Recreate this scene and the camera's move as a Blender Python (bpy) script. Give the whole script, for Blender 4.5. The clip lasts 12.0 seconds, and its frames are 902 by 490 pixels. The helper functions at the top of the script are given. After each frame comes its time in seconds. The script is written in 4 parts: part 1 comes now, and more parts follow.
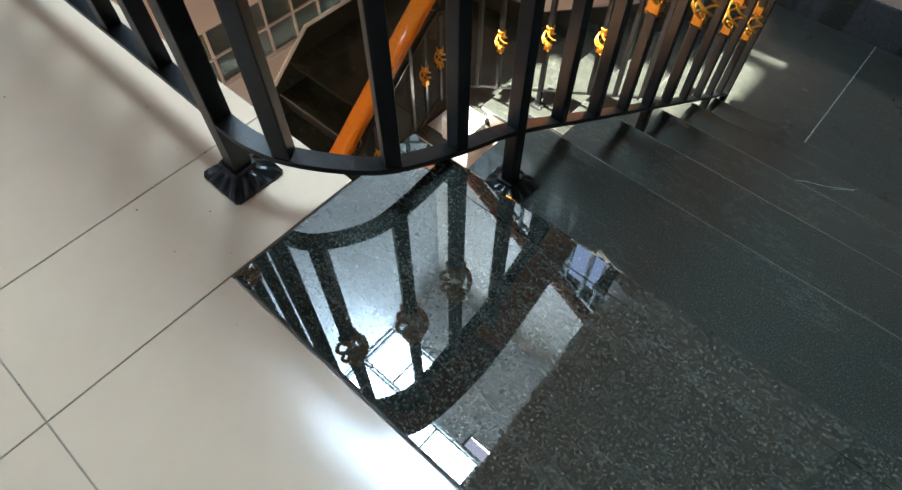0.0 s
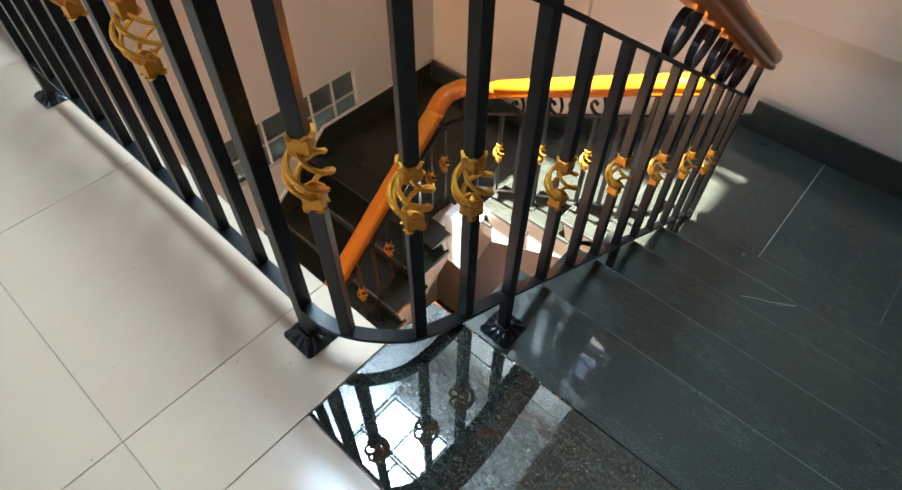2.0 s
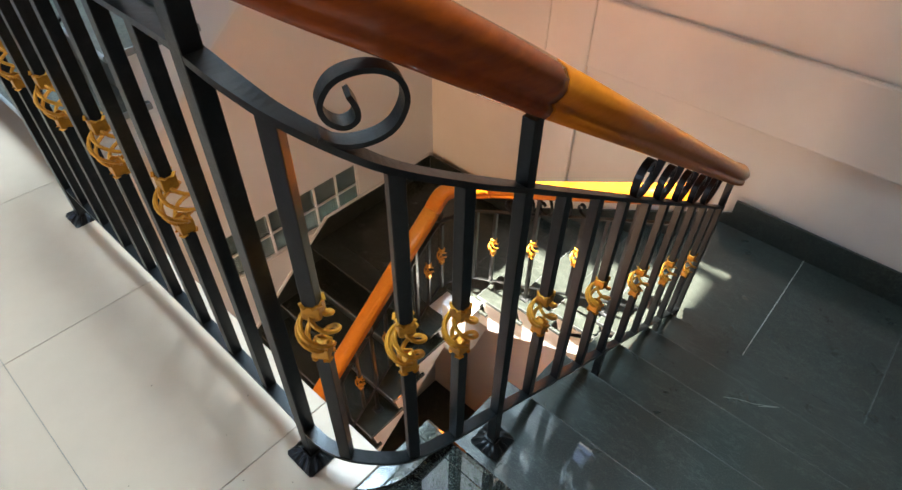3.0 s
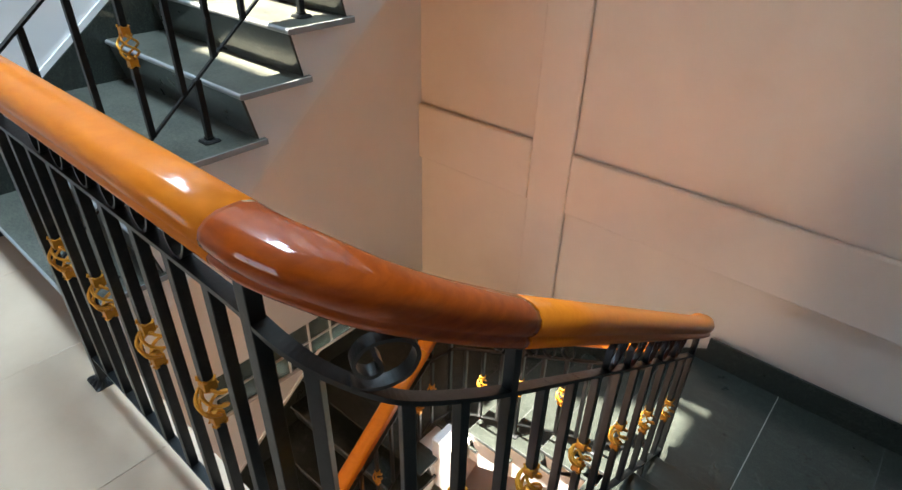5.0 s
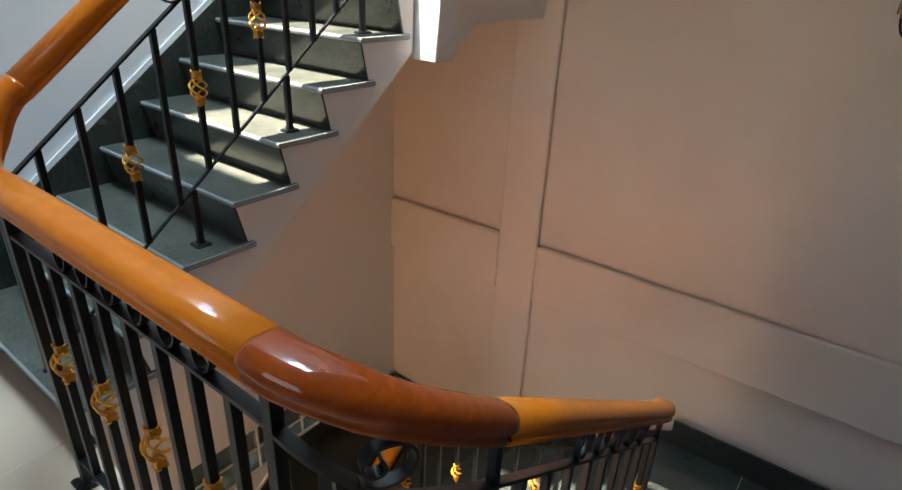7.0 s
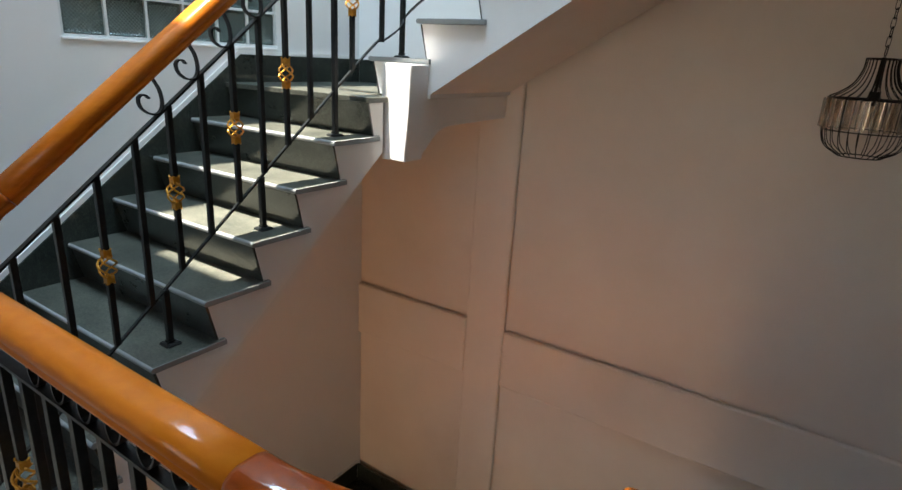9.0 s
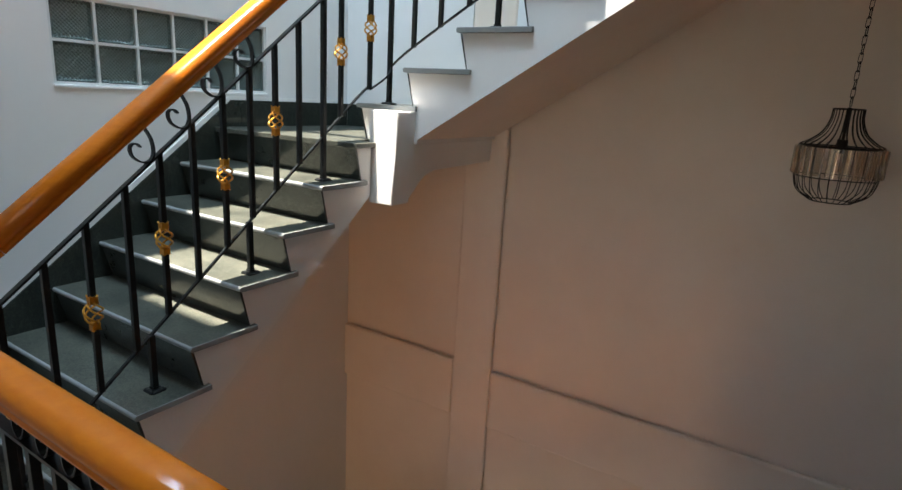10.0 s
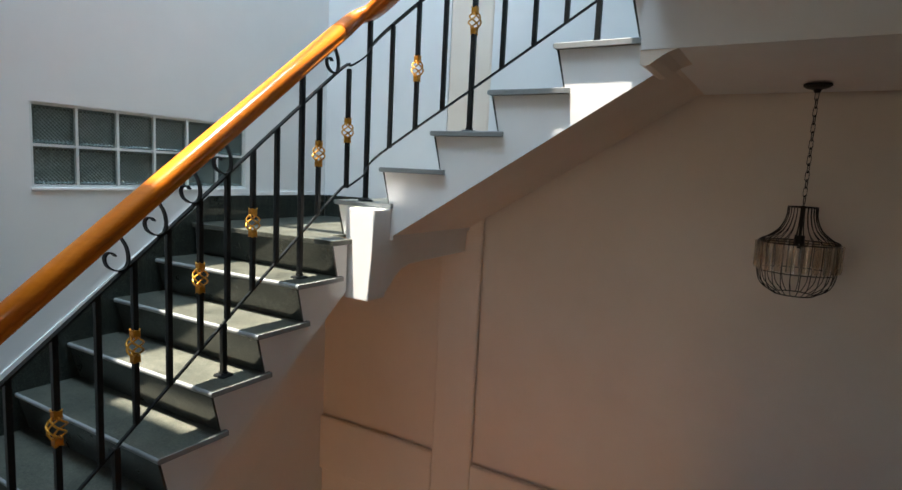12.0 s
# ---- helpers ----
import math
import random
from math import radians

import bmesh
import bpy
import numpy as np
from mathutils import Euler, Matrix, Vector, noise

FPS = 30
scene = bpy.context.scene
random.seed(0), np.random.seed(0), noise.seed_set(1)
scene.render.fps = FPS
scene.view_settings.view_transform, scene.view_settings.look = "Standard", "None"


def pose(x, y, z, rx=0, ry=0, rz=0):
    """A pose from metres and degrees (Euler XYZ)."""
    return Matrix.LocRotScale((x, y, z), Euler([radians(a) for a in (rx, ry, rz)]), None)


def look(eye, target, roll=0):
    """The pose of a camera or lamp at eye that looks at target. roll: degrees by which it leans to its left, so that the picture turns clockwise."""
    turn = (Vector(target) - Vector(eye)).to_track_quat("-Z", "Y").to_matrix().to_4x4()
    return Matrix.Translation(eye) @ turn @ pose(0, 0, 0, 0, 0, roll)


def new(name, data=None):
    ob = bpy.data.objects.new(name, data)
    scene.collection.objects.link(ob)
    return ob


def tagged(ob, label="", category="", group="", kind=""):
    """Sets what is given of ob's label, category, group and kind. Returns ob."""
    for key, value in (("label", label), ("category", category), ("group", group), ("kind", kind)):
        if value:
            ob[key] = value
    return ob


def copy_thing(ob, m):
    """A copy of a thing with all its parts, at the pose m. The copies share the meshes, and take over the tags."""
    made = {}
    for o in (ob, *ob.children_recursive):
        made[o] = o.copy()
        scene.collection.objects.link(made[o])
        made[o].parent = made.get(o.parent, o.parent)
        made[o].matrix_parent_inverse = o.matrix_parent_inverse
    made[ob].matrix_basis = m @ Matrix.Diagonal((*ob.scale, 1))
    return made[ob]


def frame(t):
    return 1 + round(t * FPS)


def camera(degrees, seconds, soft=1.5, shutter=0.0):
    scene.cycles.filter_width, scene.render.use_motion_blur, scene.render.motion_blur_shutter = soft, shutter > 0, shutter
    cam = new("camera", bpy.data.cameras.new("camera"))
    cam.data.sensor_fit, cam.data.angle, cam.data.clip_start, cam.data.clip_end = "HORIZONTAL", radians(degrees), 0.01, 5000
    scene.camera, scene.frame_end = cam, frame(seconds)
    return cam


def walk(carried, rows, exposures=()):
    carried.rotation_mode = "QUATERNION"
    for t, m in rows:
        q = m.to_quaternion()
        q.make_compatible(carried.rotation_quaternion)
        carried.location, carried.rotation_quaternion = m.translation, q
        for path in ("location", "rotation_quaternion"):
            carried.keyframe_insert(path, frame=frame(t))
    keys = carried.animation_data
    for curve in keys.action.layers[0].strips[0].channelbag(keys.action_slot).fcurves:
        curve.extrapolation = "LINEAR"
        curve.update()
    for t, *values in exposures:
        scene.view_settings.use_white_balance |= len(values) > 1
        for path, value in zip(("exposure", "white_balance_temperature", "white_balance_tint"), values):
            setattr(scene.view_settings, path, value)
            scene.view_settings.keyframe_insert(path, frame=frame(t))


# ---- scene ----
cam = camera(75.3, 12.0)
PATH = [
    (0, (0.141, 0.152, 0.594), (-0.589, 0.976, -1.076), -0.0),
    (0.5, (0.141, 0.146, 0.671), (-0.607, 0.99, -0.981), -0.0),
    (1, (0.148, 0.129, 0.758), (-0.624, 0.999, -0.868), 0.0),
    (1.5, (0.147, 0.111, 0.849), (-0.637, 1.007, -0.759), 0.9),
    (2, (0.155, 0.101, 0.942), (-0.677, 1.049, -0.61), 0.8),
    (2.5, (0.158, 0.103, 1.02), (-0.736, 1.123, -0.45), 0.8),
    (3, (0.164, 0.11, 1.107), (-0.788, 1.193, -0.28), 1.0),
    (3.5, (0.166, 0.104, 1.185), (-0.837, 1.25, -0.111), 1.1),
    (5.5, (0.192, 0.034, 1.393), (-0.892, 1.362, 0.363), 1.8),
    (6, (0.206, 0.003, 1.434), (-0.879, 1.374, 0.464), 2.1),
    (6.5, (0.215, -0.025, 1.461), (-0.868, 1.387, 0.547), 2.3),
    (7, (0.216, -0.05, 1.485), (-0.86, 1.406, 0.634), 2.6),
    (9, (0.22, -0.099, 1.587), (-0.82, 1.497, 0.978), 3.2),
    (9.5, (0.228, -0.109, 1.602), (-0.806, 1.513, 1.054), 3.3),
    (10, (0.233, -0.12, 1.625), (-0.793, 1.526, 1.137), 3.3),
    (10.5, (0.229, -0.12, 1.642), (-0.792, 1.545, 1.217), 3.3),
    (11, (0.228, -0.119, 1.673), (-0.788, 1.565, 1.307), 3.2),
    (11.5, (0.238, -0.119, 1.702), (-0.771, 1.58, 1.396), 3.0),
    (12, (0.245, -0.123, 1.736), (-0.754, 1.593, 1.493), 2.8),
]
walk(cam, [(t, look(eye, target, roll)) for t, eye, target, roll in PATH],
     exposures=((0.0, 3.9), (3.5, 4.16), (5.5, 3.72), (7.0, 3.3), (9.0, 2.95), (12.0, 2.54)))

# ---- world, sun, skylight and added fill ----
STEP = 0.175                 # riser
RISE = 20 * STEP             # storey
SUN_DIR = Vector((0.068, 0.13, -1.0)).normalized()
world = bpy.data.worlds.new("sky")
scene.world = world
world.use_nodes = True
wn = world.node_tree
sky = wn.nodes.new("ShaderNodeTexSky")
sky.sky_type, sky.sun_disc = "NISHITA", False
sky.sun_elevation = math.asin(-SUN_DIR.z)
sky.sun_rotation = math.atan2(-SUN_DIR.x, -SUN_DIR.y)
wn.links.new(sky.outputs[0], wn.nodes["Background"].inputs[0])
wn.nodes["Background"].inputs[1].default_value = 0.07
sun = new("sun", bpy.data.lights.new("sun", "SUN"))
sun.data.energy, sun.data.angle, sun.data.color = 5.0, radians(0.6), (1.0, 0.92, 0.81)
sun.matrix_basis = look((0, 0, 9), Vector((0, 0, 9)) + SUN_DIR)
for x, y, w, h, watts in ((-1.63, 1.0, 1.87, 1.04, 42.0), (-2.10, 1.85, 0.92, 0.54, 10.0)):
    lamp_sky = new("skylight_light", bpy.data.lights.new("skylight_light", "AREA"))
    lamp_sky.data.shape, lamp_sky.data.size, lamp_sky.data.size_y = "RECTANGLE", w, h
    lamp_sky.data.energy, lamp_sky.data.color = watts, (0.55, 0.79, 1.0)
    lamp_sky.matrix_basis = look((x, y, 6.48), (x, y, 0))
# Weak added fill from an unseen window behind the landing.
lamp_win = new("window_light", bpy.data.lights.new("window_light", "AREA"))
lamp_win.data.shape, lamp_win.data.size, lamp_win.data.size_y = "RECTANGLE", 2.3, 1.5
lamp_win.data.energy, lamp_win.data.color = 0.65, (1.0, 0.74, 0.50)
lamp_win.matrix_basis = look((-0.8, -2.74, 1.65), (-0.8, 0.0, 1.65))

# Added warm fill from a lower opening out of view, standing for bounced sunlight.
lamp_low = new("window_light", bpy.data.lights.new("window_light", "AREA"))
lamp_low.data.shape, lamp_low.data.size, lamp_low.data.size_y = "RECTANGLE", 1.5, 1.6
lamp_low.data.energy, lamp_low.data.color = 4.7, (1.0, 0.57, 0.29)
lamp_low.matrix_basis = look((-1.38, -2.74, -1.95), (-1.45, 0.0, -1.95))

# ---- materials ----
def mat(name, build):
    m = bpy.data.materials.new(name)
    m.use_nodes = True
    nt = m.node_tree
    bs = nt.nodes["Principled BSDF"]
    build(nt, bs)
    return m


def node(nt, kind, **kw):
    n = nt.nodes.new(kind)
    for k, v in kw.items():
        n.inputs[k].default_value = v
    return n


def coords(nt):
    return nt.nodes.new("ShaderNodeTexCoord").outputs["Object"]


def noise_tex(nt, scale, detail=4.0, rough=0.55, where=None):
    n = node(nt, "ShaderNodeTexNoise", Scale=scale, Detail=detail, Roughness=rough)
    nt.links.new(where or coords(nt), n.inputs["Vector"])
    return n.outputs["Fac"]


def ramp(nt, fac, stops):
    r = nt.nodes.new("ShaderNodeValToRGB")
    el = r.color_ramp.elements
    while len(el) < len(stops):
        el.new(0.5)
    for e, (p, c) in zip(el, stops):
        e.position, e.color = p, (*c, 1) if len(c) == 3 else c
    nt.links.new(fac, r.inputs[0])
    return r.outputs[0]


def mixc(nt, fac, a, b, kind="MIX"):
    n = nt.nodes.new("ShaderNodeMix")
    n.data_type, n.blend_type = "RGBA", kind
    for sock, v in ((n.inputs[0], fac), (n.inputs[6], a), (n.inputs[7], b)):
        if isinstance(v, bpy.types.NodeSocket):
            nt.links.new(v, sock)
        else:
            sock.default_value = v if not isinstance(v, tuple) or len(v) == 4 else (*v, 1)
    return n.outputs[2]


def bump(nt, bs, height, strength, dist):
    b = node(nt, "ShaderNodeBump", Strength=strength, Distance=dist)
    nt.links.new(height, b.inputs["Height"])
    nt.links.new(b.outputs[0], bs.inputs["Normal"])


def span(nt, fac, lo, hi):
    n = node(nt, "ShaderNodeMapRange")
    n.inputs[3].default_value, n.inputs[4].default_value = lo, hi
    nt.links.new(fac, n.inputs[0])
    return n.outputs[0]


def paint(base, stain):
    def build(nt, bs):
        big = ramp(nt, noise_tex(nt, 1.3, 6, 0.65), [(0.35, (0, 0, 0)), (0.75, (1, 1, 1))])
        col = mixc(nt, big, base, stain)
        fine = noise_tex(nt, 140, 3)
        nt.links.new(col, bs.inputs["Base Color"])
        nt.links.new(span(nt, noise_tex(nt, 9, 4), 0.42, 0.62), bs.inputs["Roughness"])
        low = noise_tex(nt, 4, 3)
        s = nt.nodes.new("ShaderNodeMath")
        s.operation = "MULTIPLY_ADD"
        s.inputs[1].default_value = 0.12
        nt.links.new(fine, s.inputs[0]), nt.links.new(low, s.inputs[2])
        bump(nt, bs, s.outputs[0], 0.12, 0.01)
    return build


def granite_nodes(rough_lo, rough_hi, dust, coat, dirt_colour=(0.10, 0.10, 0.085), ior=1.5, shine=(0.006, 0.11)):
    def build(nt, bs):
        grain = noise_tex(nt, 400, 3, 0.7)
        fleck = ramp(nt, grain, [(0.0, (0.006, 0.008, 0.0075)), (0.5, (0.016, 0.0195, 0.017)), (0.63, (0.07, 0.08, 0.062)), (0.78, (0.21, 0.215, 0.16))])
        blotch = noise_tex(nt, 34, 4, 0.6)
        col = mixc(nt, span(nt, blotch, 0, 0.55), fleck, (0.013, 0.016, 0.0138))
        speck = mixc(nt, 0.62, noise_tex(nt, 6.0, 7, 0.7), noise_tex(nt, 95.0, 6, 0.8))
        dirt = ramp(nt, speck, [(0.38, (0, 0, 0)), (0.72, (dust, dust, dust))])
        col = mixc(nt, dirt, col, dirt_colour)
        vec = node(nt, "ShaderNodeMapping")
        nt.links.new(coords(nt), vec.inputs[0])
        vec.inputs[3].default_value = (2, 7, 3)
        vein = ramp(nt, noise_tex(nt, 1.2, 8, 0.7, vec.outputs[0]), [(0.492, (0, 0, 0)), (0.5, (0.22, 0.22, 0.22)), (0.508, (0, 0, 0))])
        col = mixc(nt, vein, col, (0.16, 0.18, 0.16))
        nt.links.new(col, bs.inputs["Base Color"])
        nt.links.new(span(nt, noise_tex(nt, 7, 6, 0.7), rough_lo, rough_hi), bs.inputs["Roughness"])
        bs.inputs["Coat Weight"].default_value, bs.inputs["Coat IOR"].default_value = coat, ior
        bs.inputs["Coat Roughness"].default_value = 0.004
        bs.inputs["Specular IOR Level"].default_value = 0.5 if coat == 1 else 0.25
        if coat < 1:
            bump(nt, bs, grain, 0.03, 0.002)
            nt.links.new(ramp(nt, noise_tex(nt, 9, 6, 0.7), [(0.35, (shine[0],) * 3), (0.7, (shine[1],) * 3)]), bs.inputs["Coat Roughness"])
    return build


def tile_nodes(nt, bs):
    info = nt.nodes.new("ShaderNodeObjectInfo")
    a = mixc(nt, info.outputs["Random"], (0.53, 0.405, 0.29), (0.49, 0.37, 0.265))
    cloud = ramp(nt, noise_tex(nt, 5, 7, 0.7), [(0.3, (0, 0, 0)), (0.8, (0.5, 0.5, 0.5))])
    col = mixc(nt, cloud, a, (0.42, 0.315, 0.225))
    spots = ramp(nt, noise_tex(nt, 55, 2), [(0.76, (0, 0, 0)), (0.79, (0.6, 0.6, 0.6))])
    nt.links.new(mixc(nt, spots, col, (0.25, 0.2, 0.16)), bs.inputs["Base Color"])
    nt.links.new(span(nt, noise_tex(nt, 12, 5), 0.10, 0.20), bs.inputs["Roughness"])
    bs.inputs["Specular IOR Level"].default_value = 0.3


def wood_nodes(dark, light, coat=0.8, sheen=0.03):
    def build(nt, bs):
        vec = node(nt, "ShaderNodeMapping")
        nt.links.new(coords(nt), vec.inputs[0])
        vec.inputs[3].default_value = (4, 4, 18)
        g = noise_tex(nt, 5, 7, 0.65, vec.outputs[0])
        col = mixc(nt, ramp(nt, g, [(0.2, (0.15, 0.15, 0.15)), (0.8, (0.85, 0.85, 0.85))]), dark, light)
        big = noise_tex(nt, 3, 3)
        col = mixc(nt, span(nt, big, 0, 0.5), col, dark)
        nt.links.new(col, bs.inputs["Base Color"])
        bs.inputs["Roughness"].default_value = 0.5
        bs.inputs["Specular IOR Level"].default_value = 0.06
        bs.inputs["Coat Weight"].default_value, bs.inputs["Coat Roughness"].default_value = coat, sheen
        bs.inputs["Coat IOR"].default_value = 1.45
        bump(nt, bs, g, 0.06, 0.003)
    return build


def iron_nodes(nt, bs):
    col = mixc(nt, ramp(nt, noise_tex(nt, 40, 5, 0.7), [(0.5, (0, 0, 0)), (0.75, (1, 1, 1))]), (0.005, 0.006, 0.006), (0.016, 0.017, 0.018))
    nt.links.new(col, bs.inputs["Base Color"])
    nt.links.new(span(nt, noise_tex(nt, 60, 4), 0.25, 0.45), bs.inputs["Roughness"])
    bs.inputs["Specular IOR Level"].default_value = 0.35
    bump(nt, bs, noise_tex(nt, 220, 3), 0.12, 0.002)


def gold_nodes(nt, bs):
    col = mixc(nt, ramp(nt, noise_tex(nt, 60, 5, 0.7), [(0.45, (0, 0, 0)), (0.75, (1, 1, 1))]), (0.62, 0.275, 0.024), (0.36, 0.145, 0.012))
    nt.links.new(col, bs.inputs["Base Color"])
    bs.inputs["Metallic"].default_value = 0.55
    nt.links.new(span(nt, noise_tex(nt, 80, 3), 0.28, 0.5), bs.inputs["Roughness"])
    bump(nt, bs, noise_tex(nt, 160, 3), 0.15, 0.003)


def plain(base, rough, metal=0.0, grain=50):
    def build(nt, bs):
        d = tuple(v * 0.7 for v in base)
        nt.links.new(mixc(nt, noise_tex(nt, grain, 5, 0.65), base, d), bs.inputs["Base Color"])
        bs.inputs["Roughness"].default_value, bs.inputs["Metallic"].default_value = rough, metal
    return build


def block_glass(nt, bs):
    hatch = None
    for ang in (0.785, -0.785):
        vec = node(nt, "ShaderNodeMapping")
        nt.links.new(coords(nt), vec.inputs[0])
        vec.inputs[2].default_value = (ang, 0, 0)
        wave = node(nt, "ShaderNodeTexWave", Scale=26.0, Distortion=0.6)
        wave.bands_direction = "Y"
        nt.links.new(vec.outputs[0], wave.inputs["Vector"])
        hatch = wave.outputs["Fac"] if hatch is None else mixc(nt, 0.5, hatch, wave.outputs["Fac"])
    tint = mixc(nt, noise_tex(nt, 9, 3), (0.075, 0.115, 0.105), (0.16, 0.215, 0.20))
    nt.links.new(mixc(nt, span(nt, hatch, 0.0, 0.35), tint, (0.30, 0.36, 0.34)), bs.inputs["Base Color"])
    bs.inputs["Transmission Weight"].default_value, bs.inputs["Roughness"].default_value = 0.45, 0.10
    bump(nt, bs, hatch, 0.6, 0.006)


def clear_glass(nt, bs):
    bs.inputs["Base Color"].default_value = (0.78, 0.68, 0.56, 1)
    bs.inputs["Transmission Weight"].default_value, bs.inputs["Roughness"].default_value = 0.92, 0.08


# Beige deepened with the warm light bounced up from the lower storey.
WALL_BOUNCE = mat("warm_bounce_wall", paint((0.765, 0.665, 0.565), (0.695, 0.585, 0.485)))
EDGE = mat("granite_edge", plain((0.075, 0.083, 0.08), 0.2, 0, 90))
WALL = mat("wall_paint", paint((0.745, 0.735, 0.72), (0.69, 0.68, 0.665)))
# Unseen walls, coloured dark to cut the light they bounce.
WALL_UNSEEN = mat("dark_unseen_wall", paint((0.28, 0.25, 0.22), (0.24, 0.215, 0.19)))
WHITE = mat("white_paint", paint((0.82, 0.81, 0.79), (0.75, 0.73, 0.70)))
GRANITE = mat("black_granite", granite_nodes(0.010, 0.03, 0.03, 1.0, ior=1.65))
GRANITE_WORN = mat("worn_black_granite", granite_nodes(0.2, 0.4, 0.04, 0.8, (0.055, 0.053, 0.040), 1.5, (0.01, 0.06)))
GRANITE_DUSTY = mat("dusty_black_granite", granite_nodes(0.25, 0.5, 0.52, 0.4, (0.25, 0.24, 0.185)))
GRANITE_CLEAN = mat("clean_black_granite", granite_nodes(0.16, 0.34, 0.03, 0.3, (0.05, 0.05, 0.042)))
# Noses and tread ends paled to hold the sun and sky glint in their colour.
EDGE_LIT = mat("lit_granite_edge", plain((0.27, 0.28, 0.275), 0.3, 0, 90))
TILE = mat("cream_tile", tile_nodes)
GROUT = mat("grout", plain((0.30, 0.26, 0.21), 0.8))
PALE_GROUT = mat("pale_grout", plain((0.34, 0.34, 0.31), 0.7))
WOOD = mat("varnished_wood", wood_nodes((0.42, 0.094, 0.004), (0.63, 0.185, 0.011), 0.5, 0.12))
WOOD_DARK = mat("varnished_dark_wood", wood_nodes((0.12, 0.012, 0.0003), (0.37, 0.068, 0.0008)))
WOOD_MID = mat("varnished_red_wood", wood_nodes((0.36, 0.07, 0.002), (0.58, 0.15, 0.006)))
IRON = mat("black_iron", iron_nodes)
GOLD = mat("gold_paint", gold_nodes)
BRONZE = mat("dark_bronze", plain((0.02, 0.015, 0.012), 0.45, 0.6))
GLASSBLOCK = mat("glass_block", block_glass)
CRYSTAL = mat("crystal", clear_glass)
CRUMB = mat("dirt", plain((0.10, 0.075, 0.05), 0.9))
MORTAR = mat("mortar", plain((0.72, 0.73, 0.71), 0.7))
RENDERED = mat("outside_render", plain((0.16, 0.17, 0.16), 0.9, 0, 6))

# ---- building helpers ----
def mesh_of(bm, name, material, smooth=False):
    me = bpy.data.meshes.new(name)
    bmesh.ops.recalc_face_normals(bm, faces=bm.faces)
    bm.to_mesh(me)
    bm.free()
    me.materials.append(material)
    if smooth:
        for p in me.polygons:
            p.use_smooth = True
    return me


def part(name, bm, material, parent=None, label="", smooth=False):
    ob = new(name, bm if isinstance(bm, bpy.types.Mesh) else mesh_of(bm, name, material, smooth))
    ob.parent = parent
    return tagged(ob, label) if label else ob


def thing(name, label, category, at=(0, 0, 0), group="", kind=""):
    ob = new(name)
    ob.empty_display_size = 0.1
    ob.location = at
    return tagged(ob, label, category, group, kind)


def box(bm, x0, x1, y0, y1, z0, z1, bevel=0.0):
    r = bmesh.ops.create_cube(bm, size=1.0, matrix=Matrix.Translation(((x0 + x1) / 2, (y0 + y1) / 2, (z0 + z1) / 2)) @ Matrix.Diagonal((x1 - x0, y1 - y0, z1 - z0, 1)))
    if bevel:
        es = list({e for v in r["verts"] for e in v.link_edges})
        bmesh.ops.bevel(bm, geom=es, offset=bevel, segments=2, profile=0.5, affect="EDGES")
    return bm


def boxes(*bs, bevel=0.0):
    bm = bmesh.new()
    for b in bs:
        box(bm, *b, bevel=bevel)
    return bm


def prism(bm, outline, a0, a1, place):
    """Extrudes a 2D outline from a0 to a1; place(u, v, a) gives the point."""
    lo = [bm.verts.new(place(u, v, a0)) for u, v in outline]
    hi = [bm.verts.new(place(u, v, a1)) for u, v in outline]
    n = len(outline)
    bm.faces.new(lo), bm.faces.new(hi)
    for i in range(n):
        bm.faces.new((lo[i], lo[(i + 1) % n], hi[(i + 1) % n], hi[i]))
    return bm


def sweep(bm, path, profile, closed_caps=True, up=Vector((0, 0, 1))):
    """Carries a closed 2D profile (side, up) along the path."""
    path = [Vector(p) for p in path]
    rings = []
    for i, p in enumerate(path):
        d = (path[min(i + 1, len(path) - 1)] - path[max(i - 1, 0)]).normalized()
        side = d.cross(up)
        side = side.normalized() if side.length > 1e-4 else Vector((1, 0, 0))
        top = side.cross(d).normalized()
        rings.append([bm.verts.new(p + side * a + top * b) for a, b in profile])
    n = len(profile)
    for r0, r1 in zip(rings, rings[1:]):
        for i in range(n):
            bm.faces.new((r0[i], r0[(i + 1) % n], r1[(i + 1) % n], r1[i]))
    if closed_caps:
        bm.faces.new(rings[0]), bm.faces.new(rings[-1])
    return bm


def smooth_path(points, n=6):
    """A Catmull-Rom line through the points."""
    pts = [Vector(p) for p in points]
    pts = [2 * pts[0] - pts[1]] + pts + [2 * pts[-1] - pts[-2]]
    out = []
    for i in range(1, len(pts) - 2):
        a, b, c, d = pts[i - 1:i + 3]
        for k in range(n):
            t = k / n
            out.append(0.5 * (2 * b + (c - a) * t + (2 * a - 5 * b + 4 * c - d) * t * t + (3 * b - a - 3 * c + d) * t ** 3))
    return out + [pts[-2]]


def rect(w, h):
    return [(-w / 2, -h / 2), (w / 2, -h / 2), (w / 2, h / 2), (-w / 2, h / 2)]


def circle(r, n=8):
    return [(r * math.cos(2 * math.pi * i / n), r * math.sin(2 * math.pi * i / n)) for i in range(n)]


def structure(name, bm, material, label="", category=""):
    return tagged(part(name, bm, material), label, category or name.split("_")[0], "", "structure")


